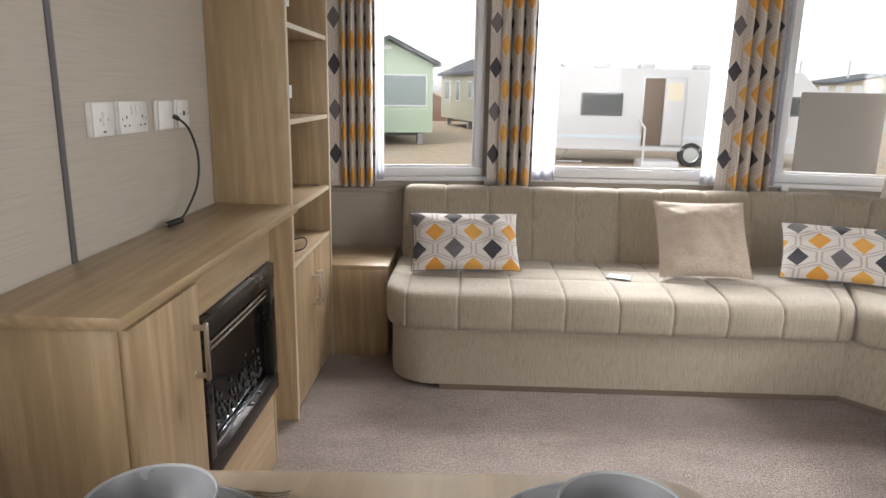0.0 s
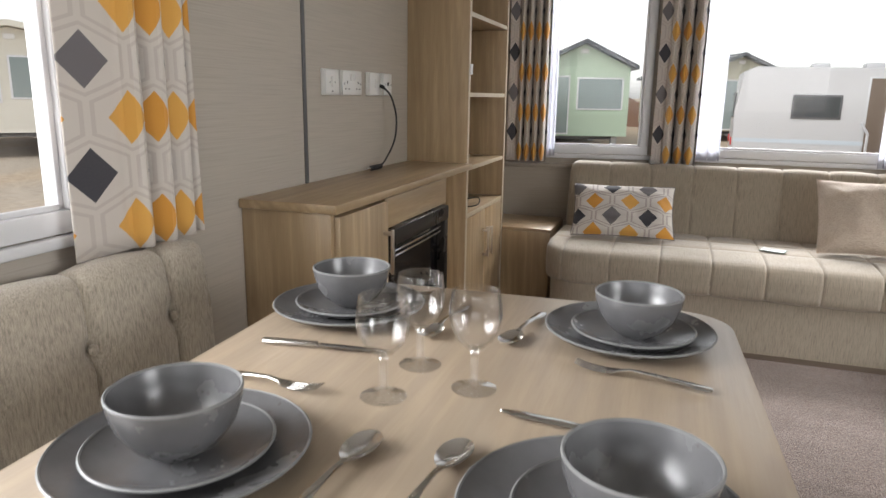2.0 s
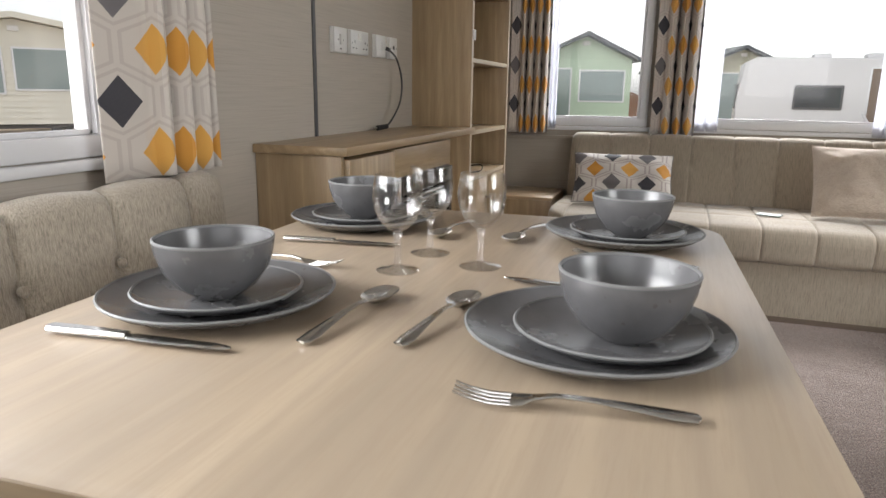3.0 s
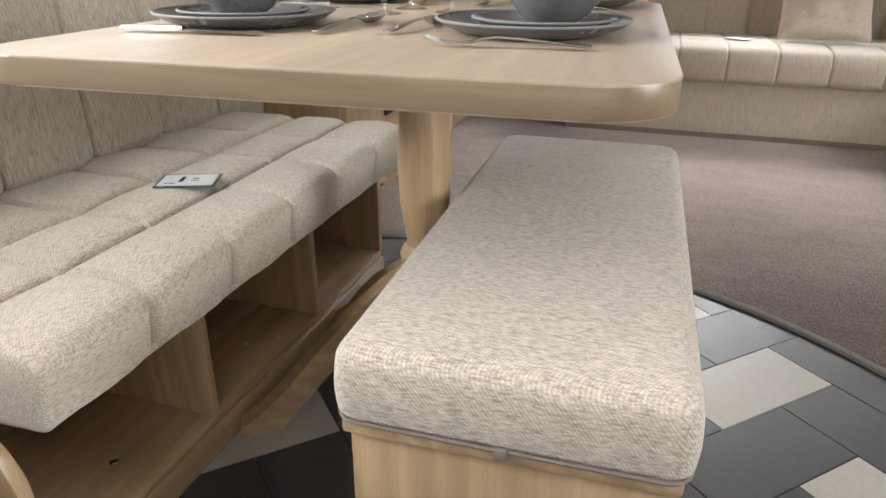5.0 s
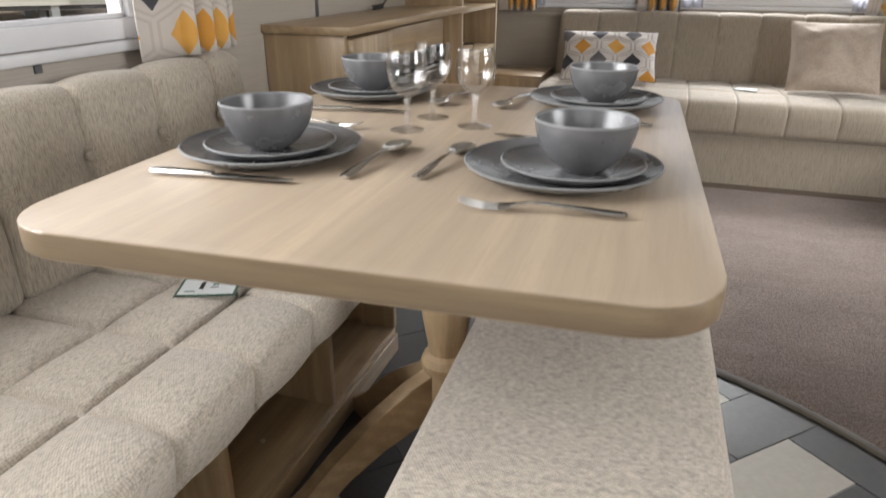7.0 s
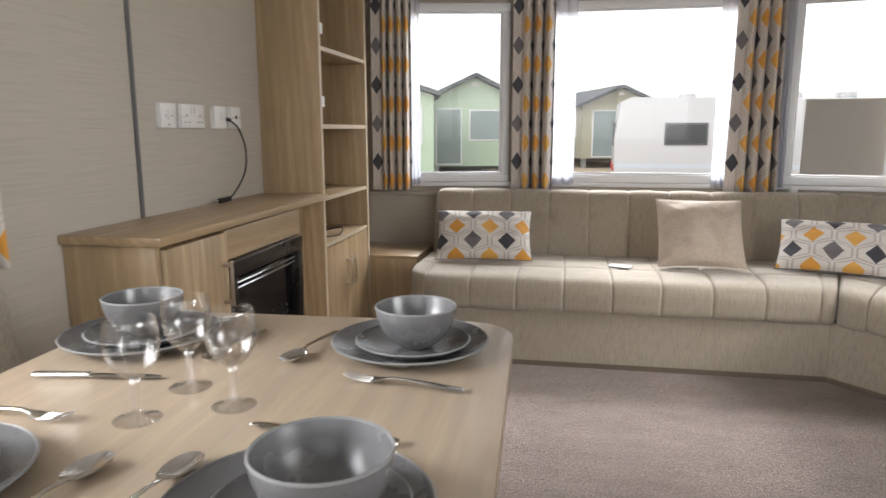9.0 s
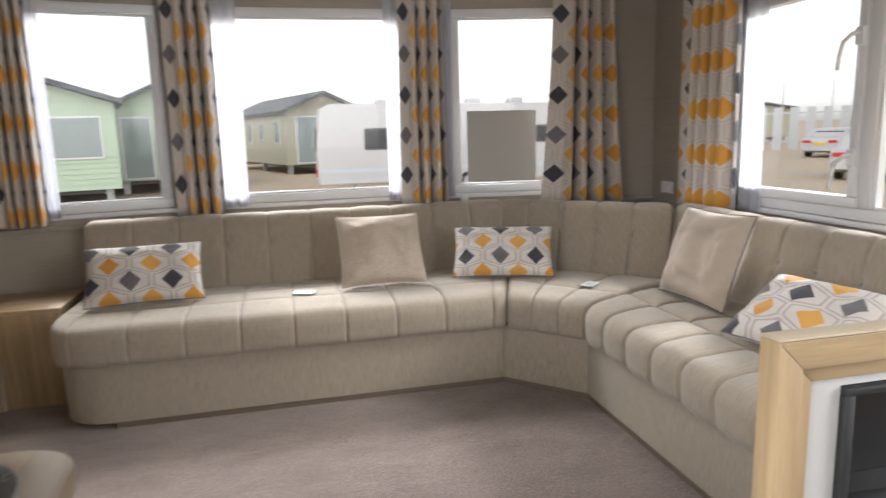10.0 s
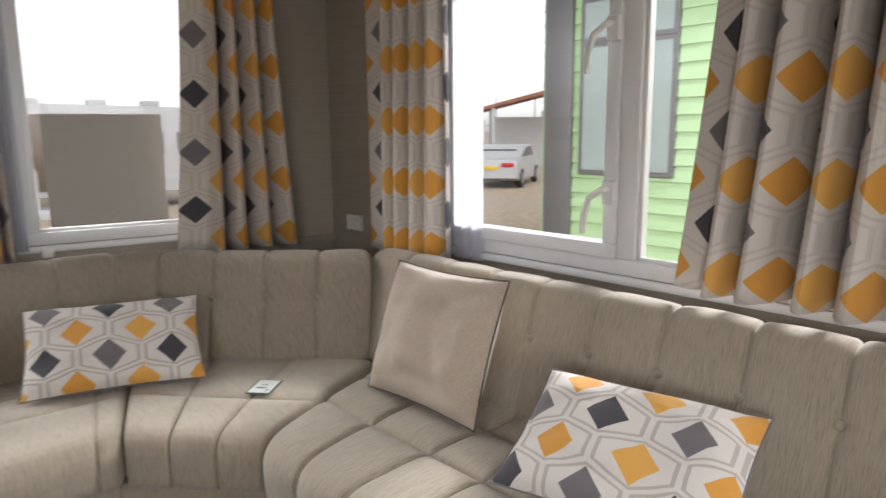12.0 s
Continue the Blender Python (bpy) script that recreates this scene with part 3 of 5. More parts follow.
SEAT_P = smooth_profile([(0.0, 0.272, 0.01), (0.0, 0.425, 0.02), (0.50, 0.437, 0.14), (0.672, 0.42, 0.10), (0.660, 0.268, 0.035)])
BACK_P = smooth_profile([(0.0, 0.40, 0.01), (0.0, 0.77, 0.05), (0.105, 0.775, 0.07), (0.150, 0.62, 0.06), (0.225, 0.41, 0.03)])
sofa = thing("corner_sofa", "fitted beige chenille corner sofa with pleated seats and buttoned backs", "sofa", at=(2.0, 3.5, 0))
R_END = 0.20


def seat_front(s, a, b):
    x = 0.555 + s
    pull = R_END - math.sqrt(max(0.0, R_END ** 2 - max(0.0, R_END - s) ** 2))
    x_in = max(0.0, (a / 0.665)) ** 2
    lean = 0.25 * max(0.0, (s - 1.6) / 0.315) * (1 - a / 0.665)
    return Vector((x + lean, 3.915 - a + pull * x_in * 0.9, b))


def seat_corner(s, a, b):
    t, k = s / 0.60, a / 0.665
    back = Vector((2.72, 3.915)).lerp(Vector((3.295, 3.27)), t)
    front = Vector((2.47, 3.25)).lerp(Vector((2.715, 2.975)), t)
    p = back.lerp(front, k)
    return Vector((p.x, p.y, b))


Y_END = 1.205


def seat_right(s, a, b):
    lean = 0.30 * max(0.0, (s - 1.445) / 0.325) * (1 - a / 0.665)
    return Vector((3.375 - a, Y_END + s + lean, b))


top_seam = [(0.40, 0.437), (0.20, 0.43)]
front_seat = part("seat_cushion", upholster(SEAT_P, seat_front, 1.915, 9, top_seam, groove=0.006, puff=0.003, wide=0.005, end_round=0.035, seams=[0.0] + [1.848 - 0.2185 * k for k in range(8, -1, -1)] + [1.915]), SOFA, sofa)
corner_seat = part("seat_cushion", upholster(SEAT_P, seat_corner, 0.60, 3, [(0.40, 0.437)], groove=0.009, puff=0.005, end_round=0.02), SOFA, sofa)
right_seat = part("seat_cushion", upholster(SEAT_P, seat_right, 1.77, 10, top_seam, groove=0.014, puff=0.009, end_round=0.035), SOFA_R, sofa)


def straight(origin, along, forward):
    o, d, f = Vector(origin), Vector(along).normalized(), Vector(forward).normalized()
    return lambda s, a, b: Vector((o.x + d.x * s + f.x * a, o.y + d.y * s + f.y * a, b))


backs = [((0.575, 4.085), (1, 0), (0, -1), 2.14, 10), ((2.745, 4.075), (0.70, -0.64), (-0.64, -0.70), 0.93, 5), ((3.515, 1.29), (0, 1), (-1, 0), 2.14, 11)]
for o, d, f, ln, k in backs:
    pl = straight(o, d, f)
    c = part("back_cushion", upholster(BACK_P, pl, ln, k, [(0.150, 0.622)], groove=0.005 if f[0] == 0 else 0.009, puff=0.003 if f[0] == 0 else 0.005, end_round=0.04, dimple=True), SOFA_R if f == (-1, 0) else SOFA, sofa)
    for i in range(1, k if f[0] else 1):
        part("button", button(pl(i * ln / k, 0.140, 0.622), Vector((f[0], f[1], 0.3))), SOFA, c)


def skirt(path, z0, z1, thick=0.02):
    """An upright sheet along a plan path, thickened inwards (to the left of the way it runs)."""
    b = bmesh.new()
    pts = [Vector(p) for p in path]
    n = len(pts)
    rows = []
    for i, p in enumerate(pts):
        d = (pts[min(i + 1, n - 1)] - pts[max(i - 1, 0)]).normalized()
        q = p + Vector((-d.y, d.x)) * thick
        rows.append([b.verts.new((p.x, p.y, z0)), b.verts.new((p.x, p.y, z1)), b.verts.new((q.x, q.y, z1)), b.verts.new((q.x, q.y, z0))])
    for r, s in zip(rows, rows[1:]):
        for k in range(4):
            b.faces.new((r[k], s[k], s[(k + 1) % 4], r[(k + 1) % 4]))
    b.faces.new(rows[0][::-1])
    b.faces.new(rows[-1])
    return b


def path_front(off, x0=0.58):
    r = 0.19
    pts = [(x0 + off, 3.86), (x0 + off, 3.275 + r)]
    pts += [(x0 + r - (r - off) * math.cos(radians(a)), 3.275 + r - (r - off) * math.sin(radians(a))) for a in range(10, 91, 10)]
    return pts + [(2.465, 3.29 + off)]


part("base_panel", skirt(path_front(0.0), 0.026, 0.275), SOFA, sofa)
part("base_panel", skirt([(2.466, 3.29), (2.742, 2.992)], 0.026, 0.275), SOFA, sofa)
part("base_panel", skirt([(2.742, 2.991), (2.742, Y_END)], 0.026, 0.275), SOFA_R, sofa)
part("base_end", box(2.742, Y_END, 0.026, 3.52, Y_END + 0.02, 0.40, 0.004), SOFA, sofa)
for path in ([(0.80, 3.279), (2.467, 3.294)], [(2.467, 3.294), (2.745, 2.994)], [(2.745, 2.994), (2.745, Y_END)]):
    part("kick_board", skirt(path, 0.0, 0.0255), BROWN, sofa, "brown kick board at the floor")
part("seat_deck", prism([(0.60, 3.90), (0.80, 3.335), (2.46, 3.335), (2.77, 3.0), (2.77, Y_END + 0.03), (3.50, Y_END + 0.03), (3.50, 3.4), (2.75, 4.07), (0.60, 4.07)], 0.05, 0.266), BROWN, sofa, "dark board under the seats")


# ---- loose cushions ----
def pillow(w, h, t, ou=0.0, ov=0.0, n=26):
    b = bmesh.new()
    uv = b.loops.layers.uv.new("UVMap")
    sides = []
    for sgn in (1, -1):
        g = []
        for j in range(n + 1):
            row = []
            for i in range(n + 1):
                u, v = -1 + 2 * i / n, -1 + 2 * j / n
                fu, fv = math.copysign(abs(u) ** 0.8, u), math.copysign(abs(v) ** 0.8, v)
                sag = 1 - 0.06 * (1 - fu * fu) * abs(fv) ** 3
                sagu = 1 - 0.05 * (1 - fv * fv) * abs(fu) ** 3
                z = 0.5 * t * ((1 - abs(fu) ** 2.6) * (1 - abs(fv) ** 2.6)) ** 0.55
                z += (0.022 * noise.noise(Vector((u * 2.2, v * 2.6, sgn * 3.0 + w * 9 + h * 5))) + 0.010 * noise.noise(Vector((u * 5.0 + v * 2.0, v * 6.0, sgn * 7.0 + h * 5)))) * (1 - max(abs(fu), abs(fv)) ** 3)
                row.append((fu * w / 2 * sagu, fv * h / 2 * sag, sgn * z, fu * w / 2, fv * h / 2))
            g.append(row)
        sides.append(g)
    made = {}

    def vert(c):
        key = (round(c[0], 5), round(c[1], 5), round(c[2], 5))
        if key not in made:
            made[key] = b.verts.new(c[:3])
        return made[key]

    for g, flip in zip(sides, (False, True)):
        for j in range(n):
            for i in range(n):
                q = [g[j][i], g[j][i + 1], g[j + 1][i + 1], g[j + 1][i]]
                if flip:
                    q = q[::-1]
                f = b.faces.new([vert(c) for c in q])
                for lp, c in zip(f.loops, q):
                    lp[uv].uv = (c[3] + ou, c[4] + ov)
    return b


def pillow_edge(w, h, n=26):
    ring = [(u, -1) for u in np.linspace(-1, 1, n, endpoint=False)] + [(1, v) for v in np.linspace(-1, 1, n, endpoint=False)] + [(-u, 1) for u in np.linspace(-1, 1, n, endpoint=False)] + [(-1, -v) for v in np.linspace(-1, 1, n, endpoint=False)]
    out = []
    for u, v in ring:
        sag = 1 - 0.06 * (1 - u * u) * abs(v) ** 3
        sagu = 1 - 0.05 * (1 - v * v) * abs(u) ** 3
        out.append((u * w / 2 * sagu, v * h / 2 * sag, 0))
    return out


def put_pillow(left, right, up, w, h, t, mat, label, ou=0.0, ov=0.0):
    """left, right: the bottom corners' spots; up: the way its face rises."""
    left, right, up = Vector(left), Vector(right), Vector(up).normalized()
    x = (right - left).normalized()
    up = (up - x * up.dot(x)).normalized()
    z = x.cross(up)
    c = (left + right) / 2 + up * h / 2
    m = Matrix(((x.x, up.x, z.x, c.x), (x.y, up.y, z.y, c.y), (x.z, up.z, z.z, c.z), (0, 0, 0, 1)))
    ob = thing("scatter_cushion", label, "cushion", "scatter cushions on the sofa")
    b = pillow(w, h, t, ou, ov)
    b.transform(m)
    part("cover", b, mat, ob)
    e = tube(pillow_edge(w, h), 0.0026, 6, True)
    e.transform(m)
    part("piping", e, PIPING if mat is LINEN and left.x > 2.9 else mat, ob, "dark piped edge" if mat is LINEN and left.x > 2.9 else "")
    return ob


P_LAB = "white cushion with yellow and charcoal diamonds"
L_LAB = "oatmeal linen square cushion"
put_pillow((0.655, 3.545, 0.445), (1.145, 3.59, 0.445), (-0.02, 0.18, 0.24), 0.50, 0.295, 0.12, PRINT, P_LAB + ", against the sofa back", 0.055, 0.057)
put_pillow((1.76, 3.55, 0.447), (2.17, 3.55, 0.447), (-0.01, 0.21, 0.31), 0.41, 0.375, 0.12, LINEN, L_LAB + ", leaning on the sofa back")
put_pillow((2.315, 3.61, 0.445), (2.775, 3.455, 0.445), (0.08, 0.20, 0.24), 0.50, 0.295, 0.12, PRINT, P_LAB + ", in the sofa corner", 0.012, 0.055)
put_pillow((3.10, 3.035, 0.447), (3.10, 2.60, 0.452), (0.12, 0.15, 0.33), 0.445, 0.385, 0.13, LINEN, L_LAB + ", upright on the side seat")
put_pillow((2.94, 2.40, 0.460), (3.03, 1.905, 0.460), (0.27, 0.09, 0.185), 0.48, 0.315, 0.13, PRINT, P_LAB + ", slumped on the side seat", 0.04, 0.13)
put_pillow((2.90, 1.60, 0.49), (2.95, 1.24, 0.49), (1.0, 0.0, 0.22), 0.42, 0.38, 0.13, LINEN, L_LAB + ", lying at the end of the side seat")


# ---- curtains ----
def curtain(name, m, s0, s1, z0, z1, folds, amp, mat, label, flare=0.0, depth=-0.062, shift=0.0, group="printed curtains", seed=1, lean=0.0, lead=0.5, share=0.26):
    """A hanging cloth on a wall run, folded, from s0 to s1 along the run; flare widens its foot."""
    b = bmesh.new()
    uv = b.loops.layers.uv.new("UVMap")
    rng = random.Random(seed)
    n, rows = folds * 16 + 12, 26
    ph = [rng.uniform(-0.7, 0.7) for _ in range(folds + 2)]
    am = [rng.uniform(0.55, 1.1) for _ in range(folds + 2)]
    grid = []
    for j in range(rows + 1):
        t = j / rows
        z = z0 + (z1 - z0) * t
        w = (s1 - s0) * (1 + flare * (1 - t) ** 1.6)
        mid = (s0 + s1) / 2 + lean * (1 - t) ** 1.4
        line = []
        for i in range(n + 1):
            k = i / n
            f = -lead * (1 - k / share) if k < share else (k - share) / (1 - share) * folds
            calm = min(1.0, max(0.0, (f + 0.12) / 0.25))
            i0 = max(0, int(math.floor(f)))
            a = am[i0] * (1 - (f - i0)) + am[i0 + 1] * (f - i0)
            p = ph[i0] * (1 - (f - i0)) + ph[i0 + 1] * (f - i0)
            wave = math.sin(2 * math.pi * f + 0.9 * p + 0.25 * math.sin(3 * t + i0))
            s = mid + w * (k - 0.5) + calm * w * (1 - share) / folds * 0.09 * math.sin(2 * math.pi * (f - 0.25))
            line.append((s, depth - calm * amp * a * wave * (0.75 + 0.35 * (1 - t)), z))
        grid.append(line)
    verts = [[b.verts.new(c) for c in line] for line in grid]
    for j in range(rows):
        for i in range(n):
            f = b.faces.new((verts[j][i], verts[j][i + 1], verts[j + 1][i + 1], verts[j + 1][i]))
            for lp, (a, c) in zip(f.loops, ((i, j), (i + 1, j), (i + 1, j + 1), (i, j + 1))):
                g = a / n
                g = -lead * (1 - g / share) if g < share else (g - share) / (1 - share) * folds
                lp[uv].uv = ((g + shift + 0.25) * 0.17, grid[c][0][2] - z0 + 0.055)
    b.transform(m)
    ob = part(name, b, mat)
    sol = ob.modifiers.new("cloth", "SOLIDIFY")
    sol.thickness = 0.0016
    return tagged(ob, label, "curtain", group)


C_LAB = "white curtain with yellow and charcoal diamonds"
curtain("curtain", ma, 0.195, 0.425, 0.765, 1.98, 4, 0.056, CLOTH, C_LAB + ", in the bay corner", depth=-0.078, seed=3)
curtain("curtain", mb, -0.05, 0.19, 0.765, 1.98, 3, 0.058, CLOTH, C_LAB + ", between bay panes", depth=-0.080, seed=4)
curtain("curtain", mb, 1.13, 1.37, 0.765, 1.98, 3, 0.058, CLOTH, C_LAB + ", between bay panes", depth=-0.080, flare=0.12, seed=5)
curtain("curtain", mc, 0.62, 0.97, 0.745, 1.98, 4, 0.072, CLOTH, C_LAB + ", at the bay end", depth=-0.095, flare=0.42, seed=6)
curtain("curtain", me_, 0.40, 0.83, 0.745, 1.98, 4, 0.062, CLOTH, C_LAB + ", beside side window", depth=-0.085, seed=7, shift=-0.17)
curtain("curtain", me_, 1.80, 2.55, 0.81, 1.98, 8, 0.085, CLOTH, C_LAB + ", over side seat", flare=0.16, depth=-0.118, seed=8, lean=-0.04, share=0.10, shift=-0.17)
curtain("curtain", md, 2.733, 3.095, 0.797, 1.98, 3, 0.028, CLOTH, C_LAB + ", above the dining seat", seed=9, lead=0.67, share=0.42, shift=0.17)
for args in ((ma, 0.40, 0.47, 0.79), (mb, 0.17, 0.31, 0.79), (mb, 1.06, 1.16, 0.785), (me_, 0.81, 0.96, 0.755), (mc, 0.02, 0.07, 0.79)):
    curtain("sheer_curtain", args[0], args[1], args[2], args[3], 1.98, 2, 0.010, SHEER, "thin white voile gathered beside the printed curtain", depth=-0.026, group="voile curtains", seed=11)
for mm, a, e in ((ma, 0.15, 1.05), (mb, 0.0, 1.37), (mc, 0.0, 1.05), (md, 0.7, 3.2), (me_, 0.4, 2.75)):
    b = tube([Vector(mm @ Vector((s, -0.05, 1.985))) for s in (a, (a + e) / 2, e)], 0.008)
    solo("curtain_rail", b, UPVC, "white curtain rail above the window", "curtain rail")

# pale card board leaning in the bay window
b = box(0.145, -0.034, 0.868, 0.535, -0.026, 1.262, 0.002)
b.transform(mc)
solo("card_board", b, m_plain("grey_card", (0.40, 0.38, 0.35), 0.7, 0, 0.06, 200, 0.05), "grey-beige ribbed square board leaning against the pane", "board")
for x in (1.0, 2.53):
    solo("cable_clip", box(x - 0.02, 4.15, 0.76, x + 0.02, 4.19, 0.795, 0.006), WHITE, "small white plastic clip on the window ledge", "clip")

# ---- fire cabinet and shelf unit along the side wall ----
FX = 0.275


def handle(parent, y, z0, z1, x=FX + 0.018):
    b = box(x + 0.022, y - 0.006, z0, x + 0.032, y + 0.006, z1, 0.003)
    box(x - 0.004, y - 0.005, z0 + 0.006, x + 0.026, y + 0.005, z0 + 0.018, 0.002, b)
    box(x - 0.004, y - 0.005, z1 - 0.018, x + 0.026, y + 0.005, z1 - 0.006, 0.002, b)
    return part("handle", b, NICKEL, parent, "brushed nickel bar handle")


cab = thing("fire_cabinet", "low oak cabinet with a cupboard door and a built-in electric fire", "cabinet", at=(0.14, 2.3, 0))
part("worktop", box(0.002, 1.725, 0.810, 0.300, 2.955, 0.835, 0.003), OAK_Y, cab, "oak top with a pale edge")
part("end_panel", box(0.002, 1.738, 0.0, FX, 1.758, 0.809, 0.002), OAK_Z, cab)
part("carcass", box(0.003, 1.759, 0.0, FX - 0.055, 2.690, 0.808), OAK_Z, cab)
part("recess_panel", box(0.003, 2.691, 0.0, 0.18, 2.955, 0.808), OAK_Z, cab, "oak panel set back beside the fire")
d = part("door", box(FX - 0.054, 1.762, 0.03, FX + 0.016, 2.082, 0.798, 0.003), OAK_Z, cab, "oak cupboard door")
handle(d, 2.045, 0.575, 0.715)
part("top_panel", box(FX - 0.054, 2.090, 0.703, FX, 2.69, 0.800, 0.002), OAK_Y, cab)
part("side_panel", box(FX - 0.054, 2.668, 0.0, FX, 2.690, 0.701, 0.002), OAK_Z, cab)
part("lower_panel", box(FX - 0.054, 2.090, 0.0, FX, 2.666, 0.272, 0.002), OAK_Y, cab)

fire = thing("electric_fire", "black inset electric fire with chrome trims and glass front", "fireplace", at=(FX, 2.39, 0.26))
fy0, fy1, fz0, fz1 = 2.095, 2.665, 0.275, 0.700
fr = box(FX - 0.03, fy0, fz1 - 0.055, FX + 0.020, fy1, fz1, 0.004)
box(FX - 0.03, fy0, fz0, FX + 0.020, fy1, fz0 + 0.055, 0.004, fr)
box(FX - 0.03, fy0, fz0 + 0.055, FX + 0.018, fy0 + 0.04, fz1 - 0.055, 0.004, fr)
box(FX - 0.03, fy1 - 0.04, fz0 + 0.055, FX + 0.018, fy1, fz1 - 0.055, 0.004, fr)
part("frame", fr, BRONZE, fire, "dark bronze surround")
part("glass_front", box(FX - 0.045, fy0 + 0.04, fz0 + 0.055, FX - 0.012, fy1 - 0.04, fz1 - 0.055), FIREGLASS, fire, "black glass")
for z in (0.622, 0.605):
    part("trim_bar", tube([(FX + 0.004, fy0 + 0.05, z), (FX + 0.006, 2.39, z), (FX + 0.004, fy1 - 0.05, z)], 0.0045), CHROME, fire, "chrome bar")
part("lower_trim", box(FX - 0.01, fy0 + 0.045, fz0 + 0.056, FX + 0.006, fy1 - 0.045, fz0 + 0.072, 0.002), CHROME, fire, "chrome bar")
rng = random.Random(4)
for k in range(110):
    r = rng.uniform(0.004, 0.010)
    b = bmesh.new()
    bmesh.ops.create_icosphere(b, subdivisions=1, radius=r)
    for v in b.verts:
        v.co *= 1 + 0.5 * noise.noise(v.co * 40 + Vector((k * 3.1, 0, 0)))
    b.transform(Matrix.Translation((FX - 0.010, fy0 + 0.09 + rng.random() * 0.40, fz0 + 0.082 + abs(rng.gauss(0, 0.045)))) @ Matrix.Diagonal((0.45, 1.0, 1.0, 1)))
    part("coal", b, COAL, fire)

tall = thing("shelf_unit", "tall oak open shelf unit with a two-door cupboard below", "shelving", at=(0.14, 3.3, 0))
TY0, TY1 = 2.956, 3.625
part("side_panel", box(0.002, TY0, 0.0, FX, TY0 + 0.022, 2.06, 0.001), OAK_Z, tall)
part("side_panel", box(0.002, TY1 - 0.022, 0.0, FX, TY1, 2.06, 0.001), OAK_Z, tall)
part("front_edge", box(FX + 0.0005, TY0, 0.0, FX + 0.003, TY0 + 0.022, 2.06), m_plain("pale_edge_band", (0.50, 0.42, 0.31), 0.4, 0, 0.04, 80, 0.02), tall, "pale edge band")
part("front_edge", box(FX + 0.0005, TY1 - 0.022, 0.0, FX + 0.003, TY1, 2.06), bpy.data.materials["pale_edge_band"], tall, "pale edge band")
part("back_panel", box(0.002, TY0 + 0.022, 0.6, 0.012, TY1 - 0.022, 2.06), OAK_Z, tall)
for z in (0.592, 0.800, 1.112, 1.438, 1.76):
    s = part("shelf", box(0.013, TY0 + 0.023, z, FX - 0.004, TY1 - 0.023, z + 0.018, 0.001), OAK_Y, tall)
    part("edge_band", box(FX - 0.0035, TY0 + 0.023, z, FX - 0.001, TY1 - 0.023, z + 0.018), bpy.data.materials["pale_edge_band"], s, "pale edge band")
part("carcass", box(0.013, TY0 + 0.023, 0.0, FX - 0.022, TY1 - 0.023, 0.590), OAK_Z, tall)
ym = (TY0 + TY1) / 2
for y0, y1, hy in ((TY0 + 0.025, ym - 0.002, ym - 0.035), (ym + 0.002, TY1 - 0.025, ym + 0.035)):
    d = part("door", box(FX - 0.020, y0, 0.035, FX - 0.001, y1, 0.588, 0.002), OAK_Z, tall, "oak cupboard door")
    handle(d, hy, 0.36, 0.50, FX)
for z in (1.225, 1.525):
    part("catch_plate", box(FX + 0.003, TY0 + 0.002, z - 0.022, FX + 0.009, TY0 + 0.036, z + 0.022, 0.002), WHITE, tall, "small white plastic plate")

side = thing("corner_box", "low oak box with a lift-up top between shelf unit and sofa", "side table", at=(0.27, 3.75, 0))
part("front_panel", box(FX + 0.004, 3.626, 0.0, 0.535, 3.644, 0.424, 0.001), OAK_Z, side)
part("end_panel", box(0.517, 3.645, 0.0, 0.535, 4.05, 0.424, 0.001), OAK_Z, side)
part("top", box(0.004, 3.626, 0.425, 0.540, 4.02, 0.443, 0.002), OAK_X, side)

# ---- sockets and leads ----


def plate(name, y0, y1, z0, z1, label, x=0.0, flip=1):
    p = thing(name, label, "wall socket", "white wall plates")
    part("back_box", box(x, y0, z0, x + flip * 0.012, y1, z1, 0.003), WHITE, p)
    part("face", box(x + flip * 0.0125, y0 + 0.0015, z0 + 0.0015, x + flip * 0.019, y1 - 0.0015, z1 - 0.0015, 0.0028), WHITE, p)
    return p


def dot(p, y, z, w, h, mat, x=0.019, name="slot", deep=0.0012):
    part(name, box(x - 0.0006, y - w / 2, z - h / 2, x + deep, y + w / 2, z + h / 2, 0.0004), mat, p)


z0, z1 = 1.112, 1.197
p = plate("light_switch", 2.199, 2.296, z0, z1, "white plastic rocker switch plate on the wallboard")
dot(p, 2.245, 1.156, 0.016, 0.034, WHITE, name="rocker", deep=0.006)
dot(p, 2.228, 1.154, 0.003, 0.006, DARKGREY, name="screw")
dot(p, 2.264, 1.154, 0.003, 0.006, DARKGREY, name="screw")
dot(p, 2.245, 1.125, 0.012, 0.004, DARKGREY, name="mark")
p = plate("double_socket", 2.321, 2.472, z0, z1, "white plastic double power socket on the wallboard")
for y in (2.355, 2.439):
    dot(p, y, 1.156, 0.004, 0.009, BLACK)
    dot(p, y - 0.012, 1.134, 0.007, 0.004, BLACK)
    dot(p, y + 0.012, 1.134, 0.007, 0.004, BLACK)
for y in (2.386, 2.410):
    dot(p, y, 1.174, 0.014, 0.024, WHITE, name="rocker", deep=0.006)
for y in (2.334, 2.460):
    dot(p, y, 1.151, 0.003, 0.006, DARKGREY, name="screw")
p = plate("aerial_socket", 2.540, 2.634, z0, z1, "white plastic aerial socket with a black lead plugged in")
dot(p, 2.593, 1.156, 0.016, 0.034, WHITE, name="rocker", deep=0.004)
p = plate("phone_socket", 2.668, 2.748, z0, z1, "white plastic telephone socket on the wallboard")
dot(p, 2.708, 1.156, 0.016, 0.014, BLACK, name="port")
